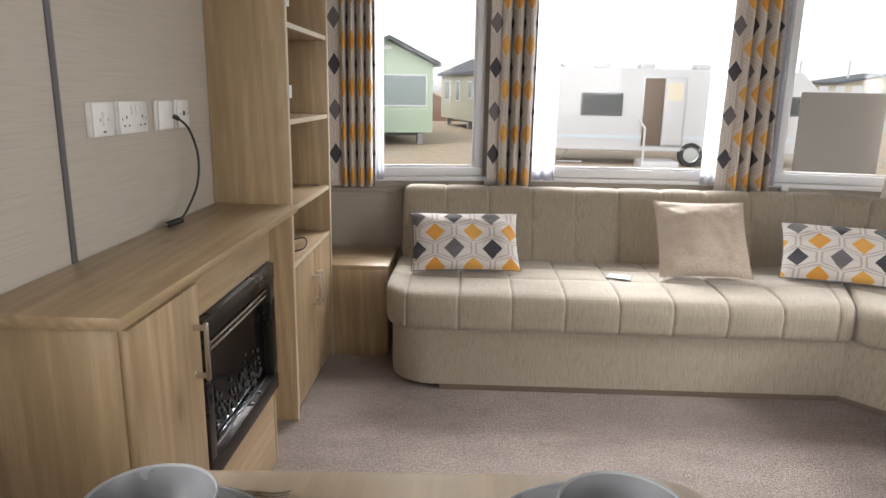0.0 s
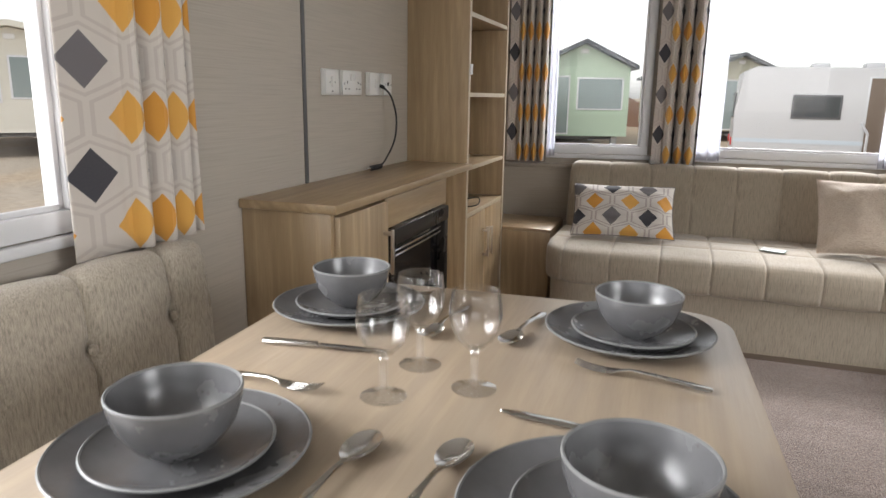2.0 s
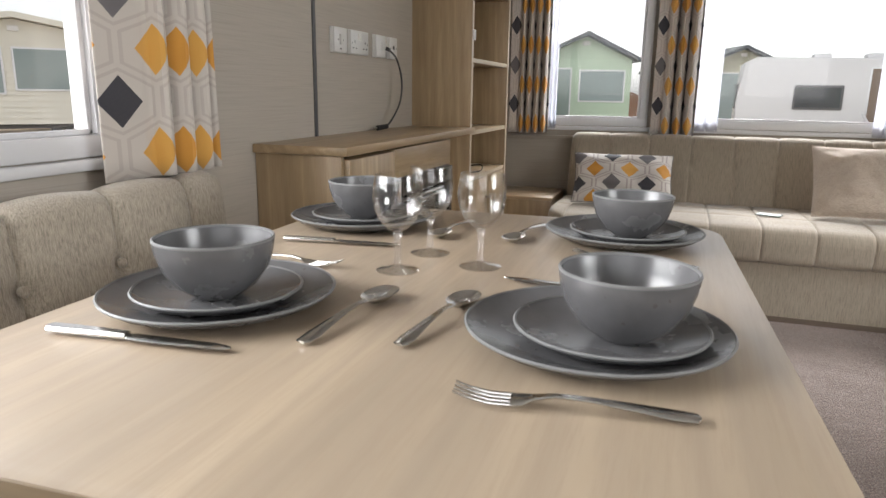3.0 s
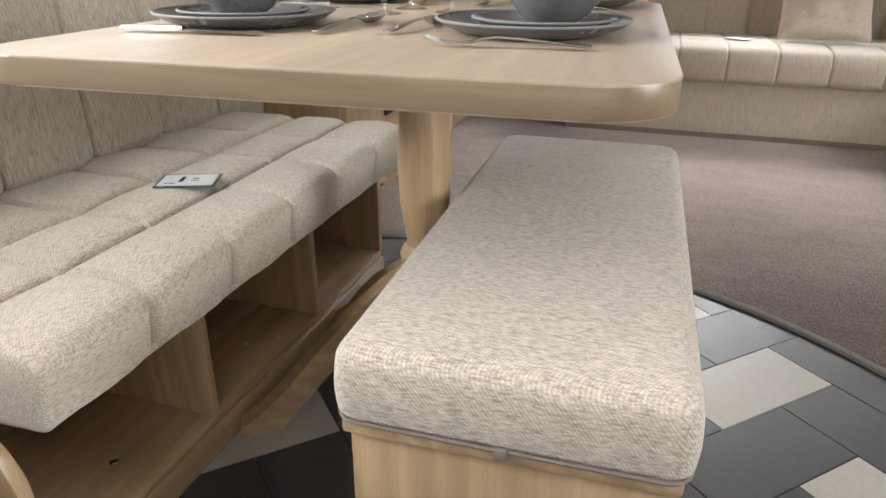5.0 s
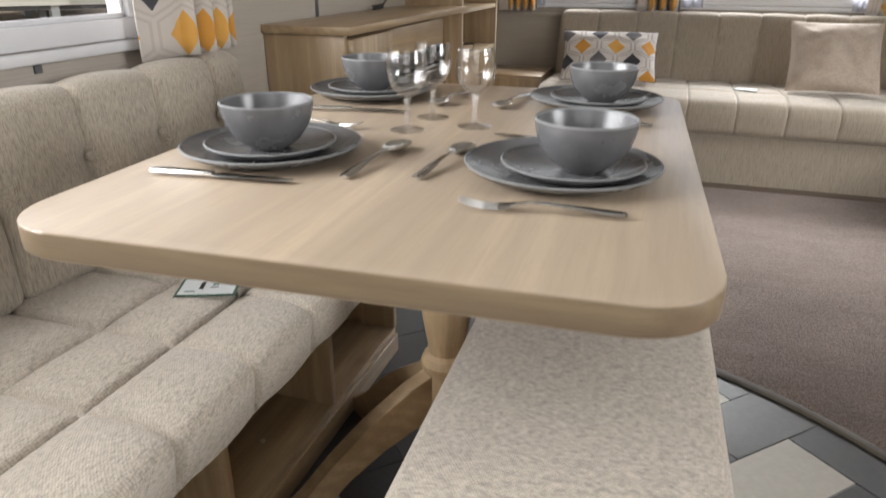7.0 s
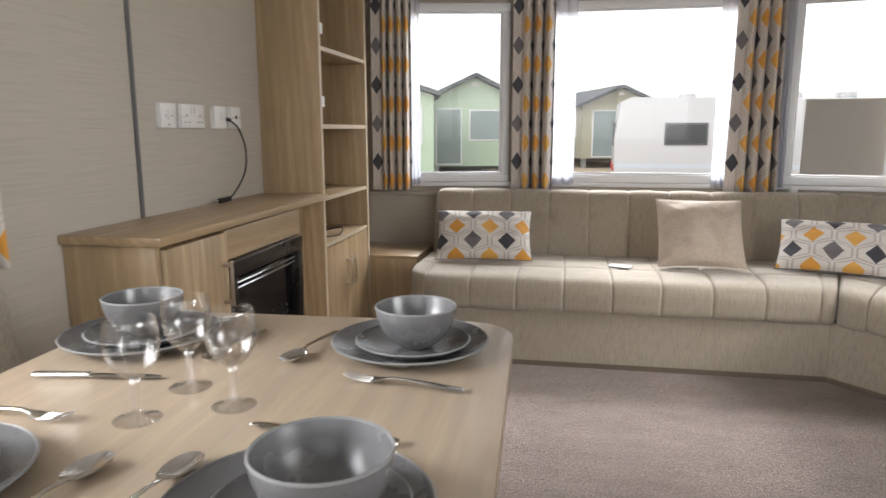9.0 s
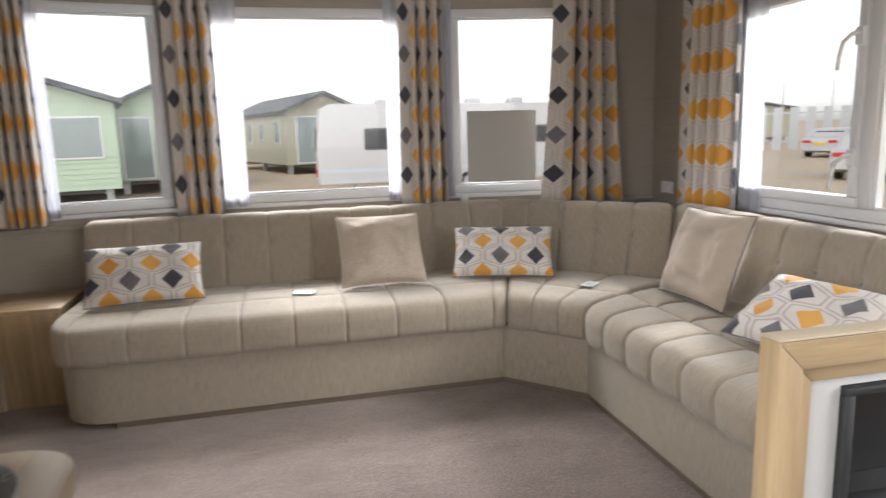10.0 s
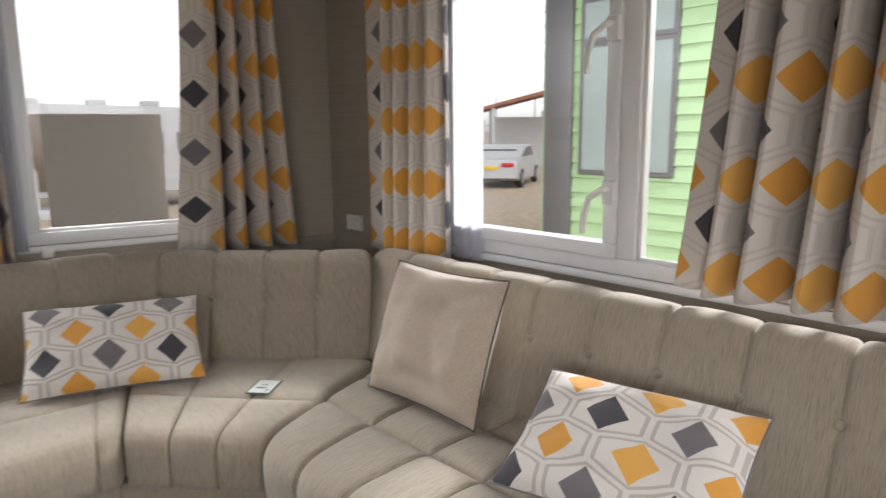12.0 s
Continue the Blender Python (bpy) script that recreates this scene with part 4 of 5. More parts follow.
dot(p, 2.680, 1.154, 0.003, 0.006, DARKGREY, name="screw")
dot(p, 2.736, 1.154, 0.003, 0.006, DARKGREY, name="screw")
lead = thing("tv_lead", "black lead hanging from the aerial socket to the cabinet top", "cable", at=(0.05, 2.6, 0.84))


def bezier(pts, n=24):
    out = []
    for i in range(len(pts) - 1):
        p0, p1, p2, p3 = [Vector(pts[max(0, min(len(pts) - 1, i + k))]) for k in (-1, 0, 1, 2)]
        for k in range(n):
            t = k / n
            out.append(0.5 * ((2 * p1) + (p2 - p0) * t + (2 * p0 - 5 * p1 + 4 * p2 - p3) * t * t + (3 * p1 - p0 - 3 * p2 + p3) * t ** 3))
    return out + [Vector(pts[-1])]


part("cable", tube(bezier([(0.030, 2.632, 1.145), (0.052, 2.66, 1.11), (0.064, 2.685, 1.03), (0.062, 2.67, 0.94), (0.054, 2.59, 0.865), (0.050, 2.54, 0.850)], 10), 0.0038), BLACK, lead)
part("plug", tube([(0.055, 2.555, 0.850), (0.045, 2.53, 0.847), (0.036, 2.505, 0.845)], 0.010), BLACK, lead)
part("plug", tube([(0.020, 2.626, 1.150), (0.034, 2.635, 1.142)], 0.007), BLACK, lead)
part("plug_tip", tube([(0.036, 2.505, 0.845), (0.028, 2.488, 0.844)], 0.005), CHROME, lead, "metal plug tip")
loop = thing("loose_lead", "thin black lead lying on the cupboard under the shelves", "cable", at=(0.2, 3.2, 0.61))
part("cable", tube(bezier([(0.10, 3.05, 0.613), (0.19, 3.13, 0.614), (0.25, 3.22, 0.614), (0.23, 3.32, 0.634), (0.17, 3.28, 0.628), (0.13, 3.16, 0.613)], 8), 0.003), BLACK, loop)
p = plate("fused_spur", 3.775, 3.865, 0.785, 0.845, "white plastic wall plate above the sofa back", W, -1)
dot(p, 3.80, 0.828, 0.006, 0.004, DARKGREY, W - 0.019)
dot(p, 3.84, 0.828, 0.006, 0.004, DARKGREY, W - 0.019)

# ---- dining seat built along the side wall ----
din = thing("dining_seat", "fitted bench seat with tufted beige cushions on an open oak base", "bench seat", at=(0.3, 0.8, 0))
D0, D1 = 0.242, 1.388
DIN_P = smooth_profile([(0.0, 0.325, 0.01), (0.0, 0.43, 0.015), (0.478, 0.437, 0.10), (0.523, 0.42, 0.05), (0.508, 0.325, 0.012)])
DINB_P = smooth_profile([(0.0, 0.42, 0.01), (0.0, 0.785, 0.05), (0.088, 0.795, 0.07), (0.108, 0.64, 0.05), (0.118, 0.43, 0.03)])
pl = straight((0.120, D0), (0, 1), (1, 0))
part("seat_cushion", upholster(DIN_P, pl, D1 - D0, 6, [(0.361, 0.436), (0.205, 0.434)], groove=0.016, puff=0.008, wide=0.007, end_round=0.012, skip=lambda p: p.y < 0.335), SEAT, din)
pb = straight((0.03, -0.207), (0, 1), (1, 0))
BL = 1.65
BACK_SEAMS = [0.216 * k for k in range(8)] + [BL]
bk = part("back_cushion", upholster(DINB_P, pb, BL, 8, [(0.106, 0.650)], groove=0.014, puff=0.008, end_round=0.05, dimple=True, seams=BACK_SEAMS), SEAT_BACK_SHADED, din)
for i in range(1, 8):
    part("button", button(pb(BACK_SEAMS[i], 0.100, 0.650), (1, 0, 0.3), 0.011), SEAT_BACK_SHADED, bk)
part("back_board", box(0.002, -0.18, 0.40, 0.028, 1.42, 0.72, 0.003), OAK_Y, din)
ep = bmesh.new()
out = [(0.0, 0.0), (0.595, 0.0), (0.58, 0.25)] + [(0.48 + 0.095 * math.cos(radians(a)), 0.25 + 0.085 * math.sin(radians(a))) for a in range(10, 91, 10)] + [(0.0, 0.335)]
ep = prism(out, 0, 0.020, 0.003)
ep.transform(Matrix(((1, 0, 0, 0.004), (0, 0, -1, D0 - 0.003), (0, 1, 0, 0), (0, 0, 0, 1))))
part("end_panel", ep, OAK_Z, din, "oak end panel with a rounded shoulder")
part("shelf", box(0.006, D0, 0.055, 0.565, D1 - 0.01, 0.073, 0.002), OAK_Y, din)
part("plinth", box(0.555, D0, 0.0, 0.572, D1 - 0.01, 0.054, 0.002), OAK_Y, din)
for y in (0.60, 0.99, D1 - 0.022):
    part("divider", box(0.006, y, 0.074, 0.565, y + 0.018, 0.322, 0.001), OAK_Z, din)
part("seat_board", box(0.006, D0 + 0.02, 0.306, 0.558, D1, 0.323, 0.002), OAK_Y, din)
part("back_panel", box(0.002, D0, 0.0, 0.005, D1, 0.30), OAK_Y, din)
for y in (0.45, 0.83):
    part("screw_cap", lathe([(0, 0.003), (0.006, 0.002), (0.007, 0)], 12, (0.48, y, 0.0735)), NICKEL, din)


def card(at, turn, label):
    c = thing("care_card", label, "card", "care cards")
    c.matrix_basis = pose(*at, 0, 0, turn)
    BASE[c] = c.matrix_basis.copy()
    m = BASE[c]
    for nm, b, mat in (("border", box(-0.055, -0.037, 0, 0.055, 0.037, 0.0015), GREENCARD), ("face", box(-0.050, -0.032, 0.0016, 0.050, 0.032, 0.0022), CARD)):
        b.transform(m)
        part(nm, b, mat, c, smooth=False)
    for x, y, w, h, mat in ((-0.012, 0.004, 0.008, 0.03, BLACK), (0.012, 0.008, 0.012, 0.006, GREENCARD), (0.012, -0.004, 0.014, 0.004, BLACK), (-0.03, -0.02, 0.02, 0.004, GREENCARD)):
        b = box(x - w / 2, y - h / 2, 0.0023, x + w / 2, y + h / 2, 0.0026)
        b.transform(m)
        part("print_bar", b, mat, c, smooth=False)
    return c


card((0.430, 0.795, 0.444), 22, "white printed care card with a green edge on the dining seat")
card((1.585, 3.565, 0.439), -20, "white printed care card with a green edge on the sofa seat")
card((2.880, 3.265, 0.439), 40, "white printed care card with a green edge in the sofa corner")

# ---- loose bench ----
bench = thing("bench", "loose oak box bench with a tweedy beige box cushion", "bench")
bt = pose(1.130, 0.815, 0, 0, 0, 1.8)
bench.matrix_basis = bt
BASE[bench] = bt.copy()
for nm, b, mat, lab in (
        ("end_panel", box(-0.178, -0.462, 0.0, 0.178, -0.444, 0.345, 0.003), OAK_Z, ""),
        ("end_panel", box(-0.178, 0.444, 0.0, 0.178, 0.462, 0.345, 0.003), OAK_Z, ""),
        ("side_panel", box(-0.176, -0.443, 0.02, -0.158, 0.443, 0.344, 0.002), OAK_Y, ""),
        ("side_panel", box(0.158, -0.443, 0.02, 0.176, 0.443, 0.344, 0.002), OAK_Y, ""),
        ("lid", box(-0.184, -0.472, 0.346, 0.184, 0.472, 0.364, 0.004), OAK_Y, "oak lid board")):
    b.transform(bt)
    part(nm, b, mat, bench, lab)


def block(w, l, z0, z1, r, crown, n=18, rows=44):
    """A soft box cushion with a crowned top and a welted lower edge."""
    b = bmesh.new()
    rings = []
    prof = [(0.0, z0), (0.004, z0 + 0.004)] + [(-0.003 - 0.002 * math.sin(math.pi * k / 6), z0 + 0.01 + (z1 - z0 - 0.01 - r) * k / 6) for k in range(7)]
    prof += [(-0.003 + r * (1 - math.cos(radians(a))), z1 - r + r * math.sin(radians(a))) for a in range(15, 91, 15)]
    for inset, z in prof:
        o = rounded(w - 2 * inset, l - 2 * inset, 0.026, 6)
        ring = []
        n_o = len(o)
        for i, (x, y) in enumerate(o):
            ring.append(b.verts.new((x, y, z)))
        rings.append(ring)
    for p_, q_ in zip(rings, rings[1:]):
        for i in range(len(p_)):
            b.faces.new((p_[i], p_[(i + 1) % len(p_)], q_[(i + 1) % len(p_)], q_[i]))
    b.faces.new(rings[0][::-1])
    last = rings[-1]
    for f in (0.93, 0.82, 0.68, 0.5, 0.3, 0.12):
        nxt = []
        for v in rings[-1]:
            x, y = v.co.x * f, v.co.y * (1 - (1 - f) * 0.6 if f > 0.2 else f * 4.4)
            dz = crown * (1 - f * f)
            nxt.append(b.verts.new((x, y, z1 + dz + 0.0025 * noise.noise(Vector((x * 9, y * 6, 1))))))
        for i in range(len(last)):
            b.faces.new((last[i], last[(i + 1) % len(last)], nxt[(i + 1) % len(last)], nxt[i]))
        last = nxt
    b.faces.new(last)
    return b


b = block(0.380, 0.950, 0.365, 0.462, 0.026, 0.012)
b.transform(bt)
bc = part("cushion", b, BENCH, bench, "woven beige tweed box cushion")
b = tube([(x, y, 0.367) for x, y in rounded(0.382, 0.952, 0.027, 6)], 0.003, 6, True)
b.transform(bt)
part("welt", b, m_plain("brown_welt", (0.17, 0.14, 0.115), 0.9, 0, 0.3, 300, 0.2), bc, "darker stitched edge")
b = box(-0.007, -0.482, 0.356, 0.007, -0.474, 0.372, 0.003)
b.transform(bt)
part("stitched_tab", b, bpy.data.materials["brown_welt"], bc)

# ---- pedestal table ----
table = thing("pedestal_table", "oak dining table, rounded corners, turned pedestal and arched feet", "table")
TT = pose(0.868, 0.891, 0, 0, 0, 2.7)
table.matrix_basis = TT
BASE[table] = TT.copy()
ZT = 0.742
b = prism(rounded(0.768, 1.062, 0.085), ZT - 0.032, ZT, 0.0015, seg=2)
b.transform(TT)
top = part("tabletop", b, OAK_TOP, table, "oak top laid for four")
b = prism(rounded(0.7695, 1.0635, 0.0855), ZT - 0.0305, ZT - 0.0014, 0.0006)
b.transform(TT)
part("edge_band", b, OAK_EDGE_SHADED, top, "oak edge band coloured darker for its shaded side")
b = lathe([(0, 0.295), (0.036, 0.295), (0.046, 0.305), (0.048, 0.318), (0.042, 0.332), (0.034, 0.338), (0.034, 0.348), (0.046, 0.42), (0.049, 0.50), (0.045, 0.58), (0.036, 0.65), (0.036, 0.68), (0.0, 0.68)], 36)
b.transform(TT)
part("pedestal", b, OAK_Z, table, "turned oak column")
b = box(-0.20, -0.20, 0.678, 0.20, 0.20, ZT - 0.0325, 0.004)
b.transform(TT)
part("top_block", b, OAK_X, table)
b = lathe([(0.0, 0.17), (0.034, 0.17), (0.040, 0.18), (0.040, 0.30), (0.0, 0.305)], 28)
b.transform(TT)
part("hub", b, OAK_Z, table)
for a in (38, 142, 217, 322):
    outer = [(0.03, 0.300), (0.08, 0.275), (0.16, 0.215), (0.23, 0.150), (0.29, 0.085), (0.335, 0.045), (0.37, 0.030), (0.375, 0.0), (0.300, 0.0), (0.285, 0.018), (0.25, 0.055), (0.20, 0.105), (0.13, 0.155), (0.08, 0.185), (0.03, 0.20)]
    leg = prism(outer, -0.018, 0.018, 0.003)
    leg.transform(TT @ pose(0, 0, 0, 0, 0, a) @ pose(0, 0, 0, 90, 0, 0))
    part("foot", leg, OAK_X, table, "arched oak foot")

# ---- place settings ----
def plate_dish(name, r, rise, label, cat):
    ob = thing(name, label, cat, cat + "s on the table")
    part("body", lathe([(0, 0.004), (r * 0.62, 0.0045), (r * 0.72, 0.007), (r * 0.90, rise * 0.72), (r - 0.002, rise), (r, rise + 0.0008), (r + 0.0008, rise - 0.001), (r * 0.92, rise * 0.55), (r * 0.72, 0.001), (r * 0.60, 0.0), (0, 0.0)], 64), STONE, ob)
    rim = lathe([(r - 0.0018, rise + 0.0006), (r - 0.0002, rise + 0.0019), (r + 0.0016, rise + 0.0004), (r + 0.0006, rise - 0.0014)], 64)
    part("rim", rim, m_plain("pale_rim", (0.15, 0.15, 0.15), 0.45, 0, 0.06, 60, 0.02) if "pale_rim" not in bpy.data.materials else bpy.data.materials["pale_rim"], ob, "paler worn glaze at the rim")
    return ob


def bowl_dish():
    ob = thing("bowl", "deep grey speckled stoneware bowl on a plate", "bowl", "bowls on the table")
    outer = [(0.0, 0.0), (0.026, 0.0), (0.030, 0.003), (0.046, 0.014), (0.060, 0.033), (0.0665, 0.052), (0.0685, 0.066)]
    inner = [(0.0660, 0.066), (0.0635, 0.050), (0.056, 0.030), (0.042, 0.013), (0.025, 0.006), (0.0, 0.005)]
    part("body", lathe([(r * 0.985, z * 1.03) for r, z in outer + [(0.0682, 0.0672), (0.0665, 0.0674)] + inner], 64), STONE, ob)
    part("rim", lathe([(r * 0.985, z * 1.03) for r, z in ((0.0688, 0.0655), (0.0686, 0.0674), (0.0672, 0.0684), (0.0658, 0.0674), (0.0656, 0.0655))], 64), bpy.data.materials["pale_rim"], ob, "paler worn glaze at the rim")
    return ob


def wine_glass():
    ob = thing("wine_glass", "small clear stemmed wine glass, empty", "glass", "glasses on the table")
    foot = [(0, 0.0012), (0.029, 0.0012), (0.030, 0.0022), (0.027, 0.0032), (0.012, 0.0056), (0.0055, 0.009), (0.0044, 0.018), (0.0042, 0.046), (0.0054, 0.0505), (0.0070, 0.053), (0.0054, 0.0555), (0.0, 0.0558)]
    bowl = [(0.0, 0.0560), (0.0052, 0.0562), (0.013, 0.060), (0.024, 0.071), (0.0315, 0.086), (0.0345, 0.102), (0.0335, 0.118), (0.0305, 0.1345), (0.0297, 0.1352), (0.0290, 0.1345), (0.0320, 0.118), (0.0331, 0.102), (0.0302, 0.087), (0.0226, 0.073), (0.012, 0.0628), (0.0, 0.0605)]
    for piece in (part("stem", lathe(foot, 40), STEMGLASS, ob), part("bowl", lathe(bowl, 40), GLASS, ob)):
        piece.visible_shadow = False
    return ob


def strip(rows, thick, bm=None):
    """A bar along x from rows of (x, half width, height), with soft edges."""
    b = bmesh.new()
    rings = []
    for x, w, z in rows:
        rings.append([b.verts.new((x, s * w, z + k * thick)) for s, k in ((-1, 0.0), (-0.8, -0.5), (0.8, -0.5), (1, 0.0), (0.8, 0.5), (-0.8, 0.5))])
    for p_, q_ in zip(rings, rings[1:]):
        for i in range(6):
            b.faces.new((p_[i], p_[(i + 1) % 6], q_[(i + 1) % 6], q_[i]))
    b.faces.new(rings[0][::-1])
    b.faces.new(rings[-1])
    return join(bm, b)


HANDLE_ROWS = [(0.0, 0.004, 0.003), (0.003, 0.0085, 0.003), (0.02, 0.010, 0.004), (0.05, 0.0075, 0.007), (0.085, 0.0045, 0.010), (0.115, 0.0035, 0.011)]


def spoon():
    ob = thing("spoon", "polished steel dessert spoon on the table", "spoon", "cutlery on the table")
    part("handle", strip(HANDLE_ROWS + [(0.135, 0.0045, 0.009)], 0.0024), STEEL, ob)
    b = bmesh.new()
    n, rings = 24, []
    for f in (0.0, 0.25, 0.5, 0.75, 0.92, 1.0):
        ring = []
        for k in range(n):
            a = 2 * math.pi * k / n
            x = 0.168 + f * 0.036 * math.cos(a)
            y = f * 0.0195 * math.sin(a) * (1 + 0.12 * math.cos(a))
            ring.append(b.verts.new((x, y, 0.0015 + 0.0085 * f * f)))
        rings.append(ring)
    for p_, q_ in zip(rings[1:], rings[2:]):
        for k in range(n):
            b.faces.new((p_[k], p_[(k + 1) % n], q_[(k + 1) % n], q_[k]))
    bmesh.ops.delete(b, geom=rings[0], context="VERTS")
    b.faces.new(rings[1][::-1])
    low = [b.verts.new(v.co - Vector((0, 0, 0.0012))) for v in rings[-1]]
    inner = [b.verts.new(Vector((0.168 + (v.co.x - 0.168) * 0.5, v.co.y * 0.5, 0.0004))) for v in rings[-1]]
    for k in range(n):
        b.faces.new((rings[-1][k], rings[-1][(k + 1) % n], low[(k + 1) % n], low[k]))
        b.faces.new((low[k], low[(k + 1) % n], inner[(k + 1) % n], inner[k]))
    b.faces.new(inner)
    part("bowl", b, STEEL, ob)
    return ob


def fork():
    ob = thing("fork", "polished steel dessert fork on the table", "fork", "cutlery on the table")
    part("handle", strip(HANDLE_ROWS + [(0.132, 0.005, 0.008), (0.142, 0.0115, 0.005), (0.152, 0.0125, 0.004)], 0.0024), STEEL, ob)
    for y in (-0.0100, -0.0034, 0.0034, 0.0100):
        t = strip([(0.151, 0.0021, 0.004), (0.170, 0.0019, 0.004), (0.188, 0.0017, 0.007), (0.200, 0.0009, 0.011)], 0.0018)
        t.transform(Matrix.Translation((0, y, 0)))
        part("tine", t, STEEL, ob)
    return ob


def knife():
    ob = thing("knife", "polished steel table knife on the table", "knife", "cutlery on the table")
    part("handle", strip([(0.0, 0.004, 0.004), (0.003, 0.0085, 0.004), (0.03, 0.0085, 0.0045), (0.08, 0.0065, 0.005), (0.098, 0.0055, 0.005)], 0.006), STEEL, ob)
    part("blade", strip([(0.098, 0.005, 0.004), (0.104, 0.0085, 0.004), (0.15, 0.0095, 0.0035), (0.195, 0.0085, 0.0035), (0.210, 0.005, 0.0035), (0.217, 0.001, 0.0035)], 0.0018), STEEL, ob)
    return ob


def lay(ob, spots):
    for k, m in enumerate(spots):
        if k == 0:
            ob.matrix_basis = m
        else:
            copy_thing(ob, m)


centres = [(0.652, 0.708), (1.078, 0.738), (0.592, 1.214), (1.066, 1.254)]
bowls = [(0.649, 0.706), (1.106, 0.735), (0.591, 1.225), (1.078, 1.245)]
lay(plate_dish("dinner_plate", 0.131, 0.019, "large grey stoneware dinner plate under a side plate", "plate"), [pose(x, y, ZT + 0.0005, 0, 0, 40 * k) for k, (x, y) in enumerate(centres)])
lay(plate_dish("side_plate", 0.095, 0.016, "smaller grey stoneware plate stacked on a dinner plate", "plate"), [pose(x + (bx - x) * 0.5, y + (by - y) * 0.5, ZT + 0.0055, 0, 0, 25 + 30 * k) for k, ((x, y), (bx, by)) in enumerate(zip(centres, bowls))])
lay(bowl_dish(), [pose(x, y, ZT + 0.0105, 0, 0, 70 * k) for k, (x, y) in enumerate(bowls)])
lay(wine_glass(), [pose(x, y, ZT + 0.0003, 0, 0, 0) for x, y in ((0.788, 0.915), (0.795, 1.028), (0.889, 0.978))])


def between(a, e):
    return pose(a[0], a[1], ZT + 0.0018, 0, 0, math.degrees(math.atan2(e[1] - a[1], e[0] - a[0]))) @ Matrix.Scale(0.955, 4)


lay(spoon(), [between((0.810, 0.620), (0.822, 0.79)), between((0.901, 0.648), (0.920, 0.81)), between((0.779, 1.303), (0.767, 1.114)), between((0.916, 1.318), (0.889, 1.124))])
lay(fork(), [between((1.175, 0.588), (0.984, 0.561)), between((1.185, 1.077), (0.995, 1.10)), between((0.528, 0.899), (0.722, 0.895)), between((0.519, 1.361), (0.708, 1.342))])
lay(knife(), [between((0.551, 0.564), (0.758, 0.581)), between((0.538, 1.025), (0.737, 1.051)), between((1.157, 1.339), (0.947, 1.362)), between((1.135, 0.903), (0.931, 0.925))])

# ---- open oak unit at the end of the side sofa ----
unit = thing("room_divider", "oak framed divider with a white recess and an open black tray", "cabinet", at=(2.39, 1.07, 0))
UX, UY, UZ, UW = 2.036, 1.062, 0.924, 0.70
TRAYGREY = m_plain("charcoal_tray", (0.016, 0.0165, 0.018), 0.55, 0, 0.1, 60, 0.05)


def upright_plate(outline, y0, y1, bevel=0.002):
    """A plate standing in the xz plane from y0 to y1."""
    b = prism(outline, 0.0, y1 - y0, bevel)
    b.transform(Matrix(((1, 0, 0, 0), (0, 0, 1, y0), (0, 1, 0, 0), (0, 0, 0, 1))))
    return b


for inset, wide, y0, nm in ((0.0, 0.034, UY - 0.010, "frame"), (0.0345, 0.019, UY - 0.002, "inner_frame")):
    xa, xb, zt = UX + inset, UX + UW - inset, UZ - inset
    for key, outline, mat in (("side", [(xa, 0.0), (xa + wide, 0.0), (xa + wide, zt - wide), (xa, zt)], OAK_Z), ("top", [(xa, zt), (xa + wide, zt - wide), (xb - wide, zt - wide), (xb, zt)], OAK_X), ("side", [(xb, 0.0), (xb, zt), (xb - wide, zt - wide), (xb - wide, 0.0)], OAK_Z)):
        part(key + "_" + nm, upright_plate(outline, y0, UY + 0.022), mat, unit)
# pale colour along the top stands for its bright gloss line
part("top_highlight", box(UX, UY - 0.010, UZ + 0.0005, UX + UW, UY + 0.022, UZ + 0.003, 0.001), bpy.data.materials["pale_edge_band"], unit, "pale strip painted as the glossy top edge's highlight")
XI = UX + 0.054
panel_bits = box(XI, UY + 0.006, 0.0, UX + 0.100, UY + 0.016, UZ - 0.054)
box(UX + 0.100, UY + 0.006, UZ - 0.066, UX + UW - 0.054, UY + 0.016, UZ - 0.054, 0, panel_bits)
part("back_panel", panel_bits, m_plain("pale_grey_panel", (0.50, 0.49, 0.48), 0.45), unit, "white panel set back in the frame")
TX0, TX1, TZ0, TZ1 = UX + 0.101, UX + UW - 0.054, UZ - 0.245, UZ - 0.067
tray = box(TX0, UY - 0.004, TZ1 - 0.010, TX1, UY + 0.012, TZ1, 0.002)
box(TX0, UY - 0.004, TZ0 + 0.030, TX0 + 0.013, UY + 0.012, TZ1 - 0.010, 0.002, tray)
box(TX1 - 0.013, UY - 0.004, TZ0 + 0.030, TX1, UY + 0.012, TZ1 - 0.010, 0.002, tray)
box(TX0 - 0.003, UY - 0.010, TZ0, TX1, UY + 0.012, TZ0 + 0.036, 0.003, tray)
tray_rim = part("tray_rim", tray, TRAYGREY, unit, "charcoal rim round a dark opening")
part("tray_back", box(TX0 + 0.001, UY + 0.060, TZ0, TX1 - 0.001, UY + 0.066, TZ1), BLACK, tray_rim)
part("tray_floor", box(TX0 + 0.001, UY + 0.013, TZ0 + 0.024, TX1 - 0.001, UY + 0.059, TZ0 + 0.030), TRAYGREY, tray_rim)
part("tray_roof", box(TX0 + 0.001, UY + 0.013, TZ1 - 0.008, TX1 - 0.001, UY + 0.059, TZ1 - 0.002), BLACK, tray_rim)
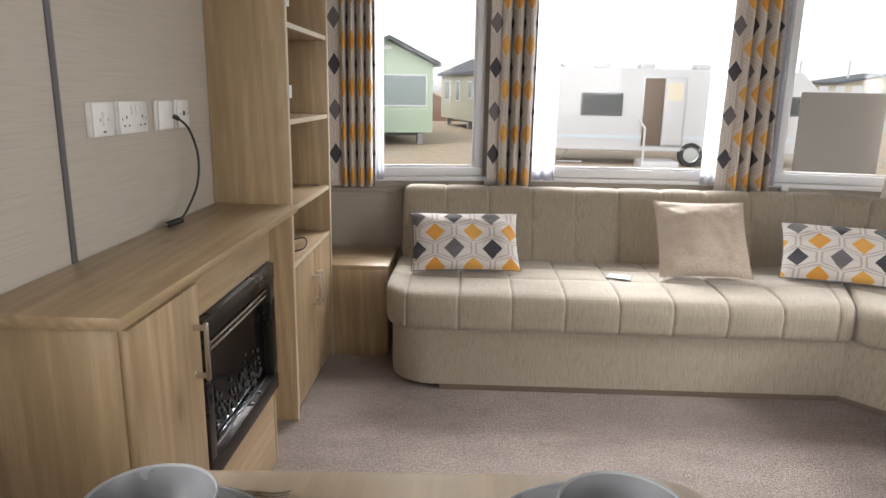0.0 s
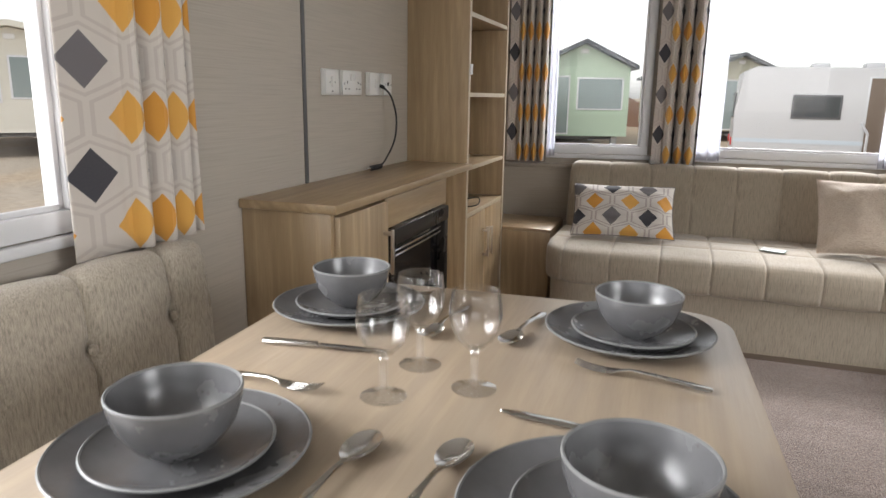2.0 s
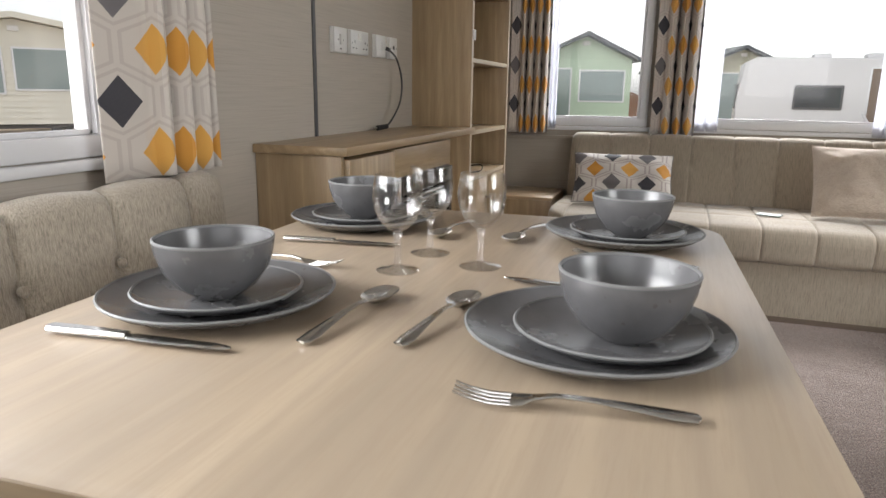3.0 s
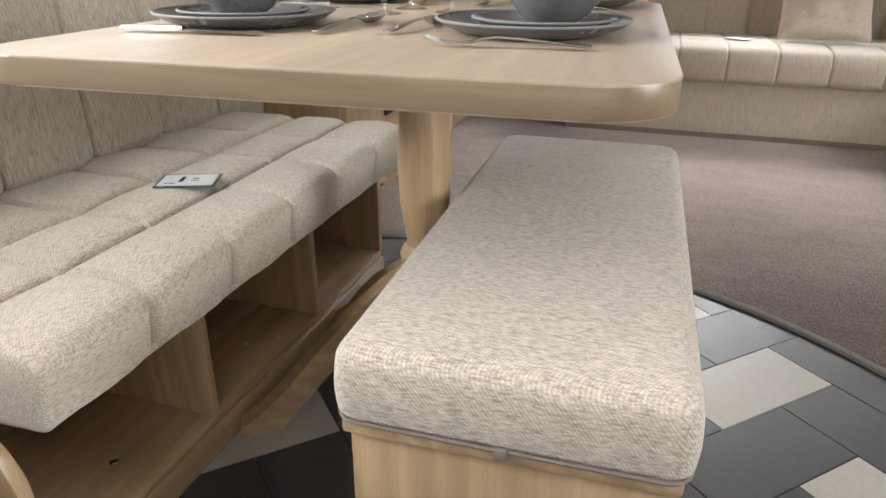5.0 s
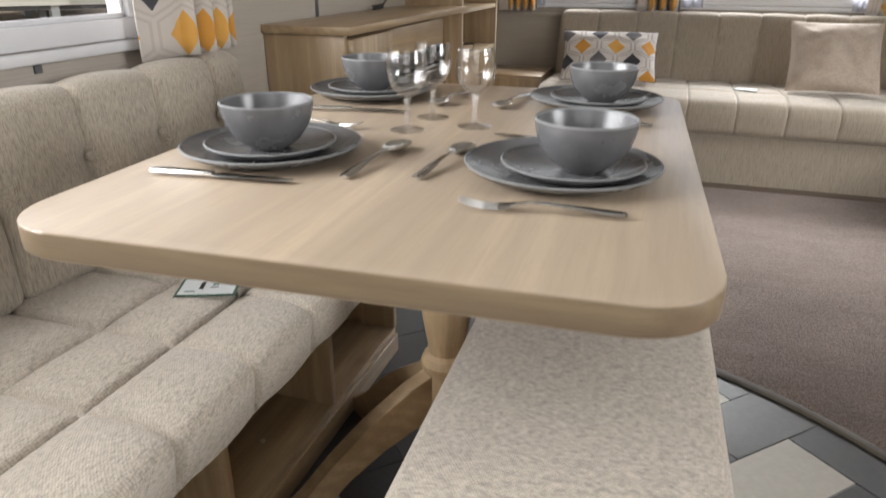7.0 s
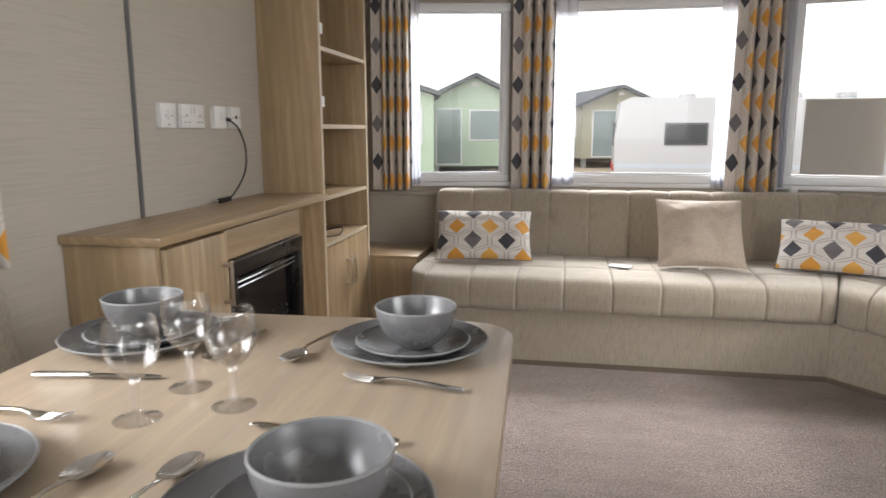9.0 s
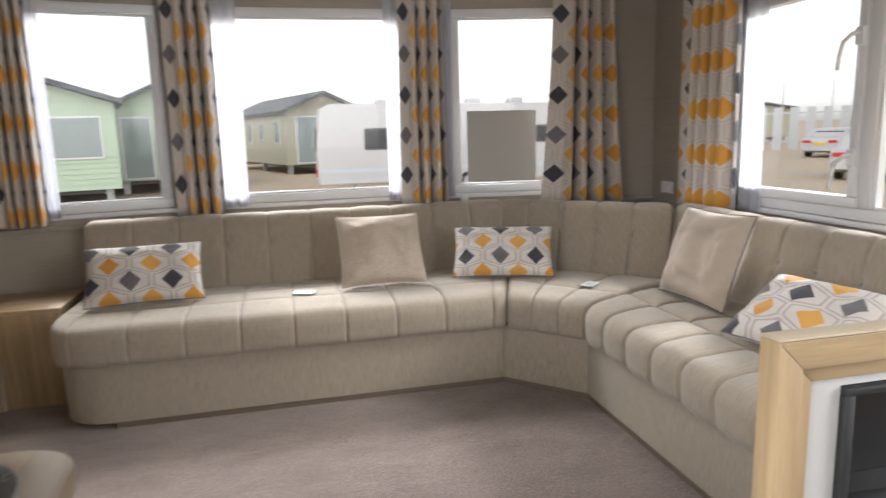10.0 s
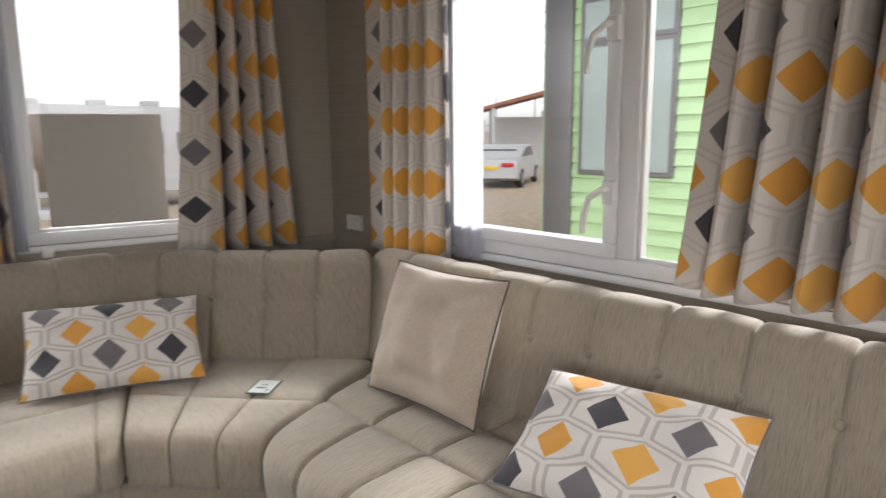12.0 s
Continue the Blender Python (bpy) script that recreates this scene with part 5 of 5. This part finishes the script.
for x in (TX0 + 0.001, TX1 - 0.007):
    part("tray_side", box(x, UY + 0.013, TZ0 + 0.031, x + 0.006, UY + 0.059, TZ1 - 0.009), BLACK, tray_rim)
part("lower_panel", box(UX + 0.102, UY - 0.002, 0.0, UX + UW - 0.055, UY + 0.012, TZ0 - 0.002, 0.003), OAK_X, unit, "light oak panel")

# ---- outside ----
GZ = -0.65
solo("ground", prism([(-2500, -2500), (2500, -2500), (2500, 2500), (-2500, 2500)], GZ - 0.5, GZ), m_ground(), "tan gravel and earth yard reaching to the horizon", "ground", "structure", smooth=False)
CREAM = m_plain("cream_cladding", (0.56, 0.51, 0.40), 0.5, 0, 0.04, 3, 0.02)
GREEN = m_plain("pale_green_cladding", (0.40, 0.50, 0.38), 0.5, 0, 0.05, 3, 0.02)
OLIVE = m_plain("olive_cladding", (0.37, 0.36, 0.27), 0.5, 0, 0.05, 3, 0.02)
FRESH = m_plain("bright_green_cladding", (0.29, 0.43, 0.24), 0.5, 0, 0.05, 4, 0.02)
ROOF = m_plain("dark_grey_roof", (0.085, 0.095, 0.105), 0.6, 0, 0.1, 3, 0.05)
VANWHITE = m_plain("white_caravan_body", (0.46, 0.46, 0.47), 0.3, 0, 0.03, 2, 0.01)
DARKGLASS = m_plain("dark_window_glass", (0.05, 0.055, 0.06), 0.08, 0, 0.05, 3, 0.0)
# pale base colour imitates the sky reflected in the panes
PAINTED_SKY_GLASS = m_plain("painted_sky_window_glass", (0.25, 0.30, 0.30), 0.1, 0, 0.1, 2, 0.0)
RUBBER = m_plain("tyre_rubber", (0.02, 0.02, 0.02), 0.8, 0, 0.1, 40, 0.1)
RED = m_plain("red_lamp", (0.55, 0.02, 0.02), 0.3, 0, 0.05, 30, 0.0)
GREYMETAL = m_plain("galvanised_steel", (0.45, 0.46, 0.47), 0.5, 0.7, 0.08, 6, 0.02)
RUST = m_plain("red_brown_roof_sheet", (0.26, 0.10, 0.06), 0.7, 0, 0.12, 4, 0.05)
BRICK = m_plain("brown_hedge_bank", (0.17, 0.095, 0.06), 0.9, 0, 0.3, 3, 0.3)


def boards(w, z0, z1, pitch=0.15):
    """Lapped cladding on a w-wide wall in the xz plane, facing -y."""
    b = bmesh.new()
    k = max(1, round((z1 - z0) / pitch))
    h = (z1 - z0) / k
    for i in range(k):
        za, zb = z0 + i * h, z0 + (i + 1) * h
        v = [b.verts.new(c) for c in ((0, -0.022, za), (w, -0.022, za), (w, -0.004, zb), (0, -0.004, zb), (0, 0.03, za), (w, 0.03, za), (w, 0.03, zb), (0, 0.03, zb))]
        for f in ((0, 1, 2, 3), (5, 4, 7, 6), (4, 5, 1, 0), (3, 2, 6, 7), (4, 0, 3, 7), (1, 5, 6, 2)):
            b.faces.new([v[q] for q in f])
    return b


def static_van(name, m, width, length, clad, label, front, sides, eave=2.35, rise=0.75, floor=0.45, roof_mat=None):
    """A holiday home: origin at its front left foot, front along +x facing -y, body running back along +y."""
    ob = thing(name, label, "holiday home", "holiday homes in the yard")
    ob.matrix_basis = m
    BASE[ob] = m.copy()

    def add(nm, b, mat, parent=None, lab=""):
        b.transform(m)
        return part(nm, b, mat, parent or ob, lab, smooth=False)

    z0, z1 = floor, floor + eave
    add("wall", boards(width, z0, z1), clad)
    b = boards(length, z0, z1)
    b.transform(pose(0, length, 0, 0, 0, -90))
    add("wall", b, clad)
    b = boards(length, z0, z1)
    b.transform(pose(width, 0, 0, 0, 0, 90))
    add("wall", b, clad)
    add("core", box(0.035, 0.035, z0 + 0.01, width - 0.035, length, z1), clad)
    g = bmesh.new()
    v = [g.verts.new(c) for c in ((0, 0, z1), (width, 0, z1), (width / 2, 0, z1 + rise), (0, length, z1), (width, length, z1), (width / 2, length, z1 + rise))]
    for f in ((0, 1, 2), (4, 3, 5), (0, 2, 5, 3), (2, 1, 4, 5), (1, 0, 3, 4)):
        g.faces.new([v[q] for q in f])
    add("gable", g, clad)
    r = bmesh.new()
    o = 0.22
    for sgn in (0, 1):
        xa, xb = (-o, width / 2) if sgn == 0 else (width + o, width / 2)
        za = z1 - o * rise / (width / 2)
        q = [(xa, -0.35, za), (xb, -0.35, z1 + rise), (xb, length + 0.2, z1 + rise), (xa, length + 0.2, za)]
        lo = [r.verts.new((a, c, e + 0.02)) for a, c, e in q]
        hi = [r.verts.new((a, c, e + 0.16)) for a, c, e in q]
        r.faces.new(lo)
        r.faces.new(hi)
        for i in range(4):
            r.faces.new((lo[i], lo[(i + 1) % 4], hi[(i + 1) % 4], hi[i]))
    add("roof", r, roof_mat or ROOF, None, "" if roof_mat else "dark grey pitched roof")
    add("lamp", box(width / 2 - 0.13, -0.06, z1 + rise - 0.30, width / 2 + 0.13, -0.004, z1 + rise - 0.16, 0.02), WHITE, None, "white gable lamp")
    for x0, za, x1, zb, mat in front:
        w_ = add("window", box(x0 - 0.05, -0.045, z0 + za - 0.05, x1 + 0.05, 0.0, z0 + zb + 0.05, 0.01), UPVC if clad is not FRESH else DARKGREY)
        add("pane", box(x0, -0.050, z0 + za, x1, -0.046, z0 + zb), mat, w_)
    for side_, y0, za, y1, zb, mat in sides:
        xa = -0.045 if side_ == "l" else width
        w_ = add("window", box(xa, y0 - 0.05, z0 + za - 0.05, xa + 0.045, y1 + 0.05, z0 + zb + 0.05, 0.01), UPVC if clad is not FRESH else DARKGREY)
        xb = xa - 0.004 if side_ == "l" else xa + 0.046
        add("pane", box(xb, y0, z0 + za, xb + 0.003, y1, z0 + zb), mat, w_)
    for x in (0.3, width - 0.3):
        for y in (0.6, length * 0.5, length - 0.6):
            add("jack", box(x - 0.1, y - 0.1, 0, x + 0.1, y + 0.1, z0), GREYMETAL)
    add("chassis", box(0.4, 0.5, z0 - 0.14, width - 0.4, length - 0.5, z0), DARKGREY)
    return ob


def spot(bearing, dist, turn, eye=(1.4, 0.5)):
    a = radians(bearing)
    return pose(eye[0] + dist * math.sin(a), eye[1] + dist * math.cos(a), GZ, 0, 0, turn)


static_van("holiday_home", spot(-12.0, 24, 18), 3.2, 9.5, GREEN, "pale green clad holiday home with a dark pitched roof", [(0.25, 0.1, 1.1, 2.0, PAINTED_SKY_GLASS), (1.45, 0.95, 2.95, 1.95, PAINTED_SKY_GLASS)], [("l", 1.2, 1.0, 2.2, 1.9, DARKGLASS)])
static_van("holiday_home", spot(0.8, 31, 17), 3.5, 9.5, OLIVE, "olive clad holiday home with glazed front doors", [(0.5, 0.1, 3.0, 2.1, PAINTED_SKY_GLASS)], [("l", 0.9, 1.0, 1.6, 1.95, PAINTED_SKY_GLASS), ("l", 3.4, 1.15, 4.0, 1.9, PAINTED_SKY_GLASS), ("l", 5.6, 1.0, 6.2, 1.95, PAINTED_SKY_GLASS), ("l", 7.6, 1.0, 8.6, 1.95, PAINTED_SKY_GLASS)])
static_van("holiday_home", spot(-20.5, 21, 14), 3.2, 9, GREEN, "pale green holiday home with a low roof", [(0.4, 0.9, 2.8, 1.95, PAINTED_SKY_GLASS)], [], rise=0.5)
static_van("holiday_home", spot(26.5, 52, 5), 9, 4, CREAM, "long cream holiday home far across the yard", [(1.5, 1.0, 2.8, 1.9, DARKGLASS), (5.0, 1.0, 6.4, 1.9, DARKGLASS)], [], rise=0.7)
static_van("holiday_home", spot(33, 58, 5), 11, 4, OLIVE, "long grey-green holiday home far across the yard", [(1.5, 1.0, 2.8, 1.9, DARKGLASS), (5.0, 1.0, 6.4, 1.9, DARKGLASS)], [], rise=0.7)
static_van("holiday_home", spot(16, 60, 5), 7, 4, CREAM, "cream holiday home behind the touring caravan", [], [], rise=1.1)
OLDCREAM = m_plain("old_cream_sheet", (0.66, 0.63, 0.55), 0.5, 0, 0.06, 2, 0.03)
TANROOF = m_plain("tan_roof_edge", (0.52, 0.45, 0.31), 0.6, 0, 0.08, 2, 0.03)
static_van("holiday_home", spot(-55, 21, 52, (1.15, 0.1)), 3.3, 9, OLDCREAM, "old cream holiday home on bare ground", [(0.3, 0.8, 1.3, 1.9, PAINTED_SKY_GLASS), (1.6, 0.9, 2.9, 1.9, PAINTED_SKY_GLASS)], [("l", 1.0, 1.0, 2.0, 1.9, PAINTED_SKY_GLASS)], rise=0.28, floor=0.65, roof_mat=OLDCREAM)
static_van("holiday_home", spot(-47.5, 23, 58, (1.15, 0.1)), 3.3, 9, OLDCREAM, "cream holiday home with a tan roof edge", [(0.5, 0.95, 2.2, 1.8, DARKGLASS)], [("l", 1.2, 1.0, 2.4, 1.9, PAINTED_SKY_GLASS)], rise=0.22, floor=0.55, roof_mat=TANROOF)
# the neighbour close beside the side window
static_van("holiday_home", pose(7.75, -6.0, GZ, 0, 0, 0), 3.6, 12.2, FRESH, "bright green clad holiday home standing close alongside", [], [("l", 10.70, 1.0, 11.66, 2.19, PAINTED_SKY_GLASS), ("l", 10.70, 2.28, 11.66, 2.62, PAINTED_SKY_GLASS), ("l", 6.0, 1.0, 7.2, 2.3, DARKGLASS)], eave=2.9)
b = box(7.68, 5.80, GZ + 0.4, 7.735, 6.14, GZ + 3.3, 0.01)
solo("corner_post", b, DARKGREY, "dark grey corner board of the green holiday home", "trim", "structure")

# touring caravan
van = thing("touring_caravan", "white twin-axle touring caravan with its door open and a step", "caravan")
vm = pose(3.05, 19.3, GZ, 0, 0, -2)
van.matrix_basis = vm
BASE[van] = vm.copy()


def vpart(nm, b, mat, parent=None, lab=""):
    b.transform(vm)
    return part(nm, b, mat, parent or van, lab)


shape = [(-0.55, 0.45), (-0.50, 0.40), (6.6, 0.40), (7.0, 0.7), (7.1, 1.3), (6.85, 2.1), (6.4, 2.52), (-0.15, 2.60), (-0.45, 2.45), (-0.55, 1.5)]
b = prism(shape, 0, 2.2, 0.05, seg=3)
b.transform(Matrix(((1, 0, 0, 0), (0, 0, 1, 0), (0, 1, 0, 0), (0, 0, 0, 1))))
body = vpart("body", b, VANWHITE)
vpart("stripe", box(-0.5, -0.012, 0.72, 6.8, -0.002, 0.82), m_plain("grey_stripe", (0.45, 0.50, 0.55), 0.4), body, "grey-blue side stripe")
vpart("skirt_rail", box(-0.5, -0.02, 0.42, 6.6, -0.002, 0.5), VANWHITE, body)
for x0, x1, z0, z1 in ((0.75, 1.85, 1.33, 1.92), (4.35, 5.35, 1.33, 1.92), (5.7, 6.5, 1.4, 1.9)):
    w_ = vpart("window", box(x0, -0.04, z0, x1, -0.003, z1, 0.02), DARKGREY)
    vpart("pane", box(x0 + 0.05, -0.046, z0 + 0.05, x1 - 0.05, -0.041, z1 - 0.05), DARKGLASS, w_)
w_ = vpart("window", box(-0.565, 0.4, 1.30, -0.500, 1.8, 1.95, 0.02), DARKGREY)
vpart("pane", box(-0.571, 0.45, 1.35, -0.566, 1.75, 1.90), DARKGLASS, w_)
vpart("doorway", box(2.40, -0.014, 0.55, 2.92, -0.003, 2.32, 0.01), BROWN, None, "dark open doorway")
vpart("door_frame", box(2.36, -0.010, 0.52, 3.50, -0.001, 2.36, 0.003), GREYMETAL)
vpart("door", box(2.93, -0.06, 0.58, 3.45, -0.02, 2.30, 0.01), VANWHITE, None, "white door folded open")
vpart("door_blind", box(2.98, -0.066, 1.75, 3.40, -0.061, 2.20), CREAM)
vpart("step", box(2.25, -1.0, 0.0, 3.2, -0.1, 0.22, 0.01), VANWHITE)
vpart("step_rail", tube([(2.3, -0.9, 0.2), (2.3, -0.9, 1.05), (2.3, -0.15, 1.25)], 0.03), VANWHITE)
for x in (3.75, 4.45):
    b = lathe([(0.20, 0.08), (0.31, 0.08), (0.33, 0.04), (0.33, -0.06), (0.31, -0.1), (0.0, -0.1)], 28)
    b.transform(pose(x, 0.06, 0.33, 90, 0, 0))
    tyre = vpart("wheel", b, RUBBER)
    b = lathe([(0.0, 0.085), (0.06, 0.095), (0.18, 0.08), (0.205, 0.095), (0.205, 0.0), (0, 0.0)], 20)
    b.transform(pose(x, 0.06 - 0.0, 0.33, 90, 0, 0))
    vpart("rim", b, GREYMETAL, tyre, "silver wheel trim")
for y in (0.15, 1.85):
    vpart("tail_lamp", box(-0.58, y, 0.62, -0.545, y + 0.25, 0.82, 0.01), RED)
vpart("jockey_frame", tube([(0.5, 0.3, 0.4), (0.2, 0.3, 0.05), (0.9, 0.3, 0.05)], 0.03), GREYMETAL)
for x in (1.2, 2.4, 3.9, 5.2):
    vpart("roof_vent", box(x, 0.8, 2.55, x + 0.4, 1.3, 2.72, 0.03), VANWHITE)

# cars, open shed and fence beyond the side window
def car(m, label):
    ob = thing("car", label, "car", "parked cars")
    ob.matrix_basis = m
    BASE[ob] = m.copy()
    prof = [(0, 0.35), (0.02, 0.75), (0.12, 0.93), (0.75, 0.98), (1.35, 1.36), (2.5, 1.40), (3.3, 0.98), (4.2, 0.84), (4.42, 0.62), (4.42, 0.3), (3.9, 0.22), (0.4, 0.24)]
    b = prism(prof, 0, 1.78, 0.09, seg=3)
    b.transform(Matrix(((1, 0, 0, 0), (0, 0, 1, 0), (0, 1, 0, 0), (0, 0, 0, 1))))
    b.transform(m)
    bd = part("body", b, VANWHITE, ob)
    gl = prism([(0.90, 1.02), (1.42, 1.31), (2.44, 1.34), (3.05, 1.02)], -0.004, 1.784, 0.003)
    gl.transform(m @ Matrix(((1, 0, 0, 0), (0, 0, 1, 0), (0, 1, 0, 0), (0, 0, 0, 1))))
    part("side_glass", gl, DARKGLASS, bd)
    rg = box(-0.01, 0.25, 0, 0.0, 1.53, 0.46, 0.002)
    rg.transform(m @ pose(0.80, 0, 0.995, 0, 57, 0))
    part("rear_glass", rg, DARKGLASS, bd)
    for x in (0.85, 3.5):
        for y in (0.06, 1.72):
            t = lathe([(0, -0.09), (0.2, -0.1), (0.31, -0.09), (0.32, 0), (0.31, 0.09), (0.2, 0.1), (0, 0.09)], 24)
            t.transform(m @ pose(x, y, 0.32, 90, 0, 0))
            w_ = part("wheel", t, RUBBER, ob)
            t = lathe([(0, -0.115), (0.19, -0.105), (0.2, -0.09), (0.2, 0.09), (0.19, 0.105), (0, 0.115)], 18)
            t.transform(m @ pose(x, y, 0.32, 90, 0, 0))
            part("rim", t, GREYMETAL, w_)
    for y in (0.1, 1.28):
        t = box(-0.02, y, 0.72, 0.06, y + 0.40, 0.84, 0.01)
        t.transform(m)
        part("tail_lamp", t, RED, ob)
    t = box(-0.03, 0.62, 0.62, 0.02, 1.16, 0.74, 0.005)
    t.transform(m)
    part("number_plate", t, m_plain("yellow_plate", (0.72, 0.50, 0.04), 0.4) if "yellow_plate" not in bpy.data.materials else bpy.data.materials["yellow_plate"], ob)
    return ob


def spot2(bearing, dist, turn):
    return spot(bearing, dist, turn, (1.95, 1.2))


car(spot2(48.0, 22.0, 30) , "white saloon car parked on the gravel")
car(spot2(44.0, 36, 25), "white saloon car parked further off")
shed = thing("open_shed", "open shed with a red-brown sheet roof on posts", "shed")
sm = spot2(46.2, 34, -45)
shed.matrix_basis = sm
BASE[shed] = sm.copy()
b = prism([(-0.5, 2.9), (4, 4.0), (9, 2.9), (9, 3.05), (4, 4.2), (-0.5, 3.05)], 0, 6)
b.transform(sm @ Matrix(((1, 0, 0, 0), (0, 0, 1, 0), (0, 1, 0, 0), (0, 0, 0, 1))))
part("roof", b, RUST, shed, smooth=False)
for x in (0, 3, 6, 8.5):
    for y in (0.2, 5.8):
        b = box(x - 0.08, y - 0.08, 0, x + 0.08, y + 0.08, 3.0)
        b.transform(sm)
        part("post", b, GREYMETAL, shed)
b = box(0, 3.0, 0, 8.5, 3.2, 2.6)
b.transform(sm)
part("store_wall", b, VANWHITE, shed)
fence = thing("palisade_fence", "grey steel palisade fence along the yard", "fence")
fm = spot2(22, 48, -38)
fence.matrix_basis = fm
BASE[fence] = fm.copy()
for x in range(0, 45):
    b = box(x * 0.9, 0, 0, x * 0.9 + 0.5, 0.04, 2.6)
    b.transform(fm)
    part("panel", b, GREYMETAL, fence, smooth=False)
for z in (0.5, 2.2):
    b = box(0, 0.05, z, 40.5, 0.1, z + 0.1)
    b.transform(fm)
    part("rail", b, GREYMETAL, fence, smooth=False)
for k in range(14):
    b = box(k * 3.0, 6, 0, k * 3.0 + 0.12, 6.12, 4.4)
    b.transform(fm)
    part("mast", b, GREYMETAL, fence, smooth=False)
# rough brown bank between the homes
bank = bmesh.new()
bmesh.ops.create_grid(bank, x_segments=60, y_segments=8, size=1)
for v in bank.verts:
    h = max(0.0, 1 - v.co.y ** 2)
    v.co = Vector((v.co.x * 26, v.co.y * 3, 1.9 * h + 0.7 * noise.noise(Vector((v.co.x * 14, v.co.y * 3, 0))) * h))
bank.transform(pose(-4, 48, GZ - 0.02, 0, 0, 0))
solo("bank", bank, BRICK, "rough brown scrub bank behind the homes", "bank", "stuff")

# ---- floor tiles: two-to-one blocks laid herringbone at 45 degrees ----
MU, MV = 0.1645, 0.1655
pale = set()
for a in range(-9, 10):
    for c in range(-9, 10):
        pale.add(("H", 6 * a + c, 2 * a - 5 * c))
        pale.add(("V", 6 * a + c, 2 * a - 5 * c + 2))
meshes = {}
for kind_ in "HV":
    for mat in (TILE_D, TILE_P):
        w, h = (2 * MU, MV) if kind_ == "H" else (MU, 2 * MV)
        b = box(0.0015, 0.0015, -0.0118, w - 0.0015, h - 0.0015, 0.0, 0.0)
        meshes[kind_, mat.name] = mesh_of("tile", b, mat, False)
R2 = 0.5 ** 0.5
count = 0
rest = []
for i in range(-22, 8):
    for j in range(-16, 18):
        k = (i + j) % 4
        if k not in (0, 2):
            continue
        kind_ = "H" if k == 0 else "V"
        w, h = (2 * MU, MV) if k == 0 else (MU, 2 * MV)
        u0, v0 = 1.70 + i * MU, 0.19 + j * MV
        cu, cv = u0 + w / 2, v0 + h / 2
        x, y = (cu + cv) * R2, (cu - cv) * R2
        if not (0.13 < x < CX + CR + 0.1 and BACK + 0.16 < y) or (x - CX) ** 2 + (max(0, y - CY)) ** 2 > (CR + 0.14) ** 2:
            continue
        mat = TILE_P if (kind_, i, j) in pale else TILE_D
        ob = new("tile", meshes[kind_, mat.name])
        px, py = (u0 + v0) * R2, (u0 - v0) * R2
        ob.matrix_world = Matrix(((R2, R2, 0, px), (R2, -R2, 0, py), (0, 0, 1, -0.0004), (0, 0, 0, 1)))
        ob.parent = sub
        count += 1
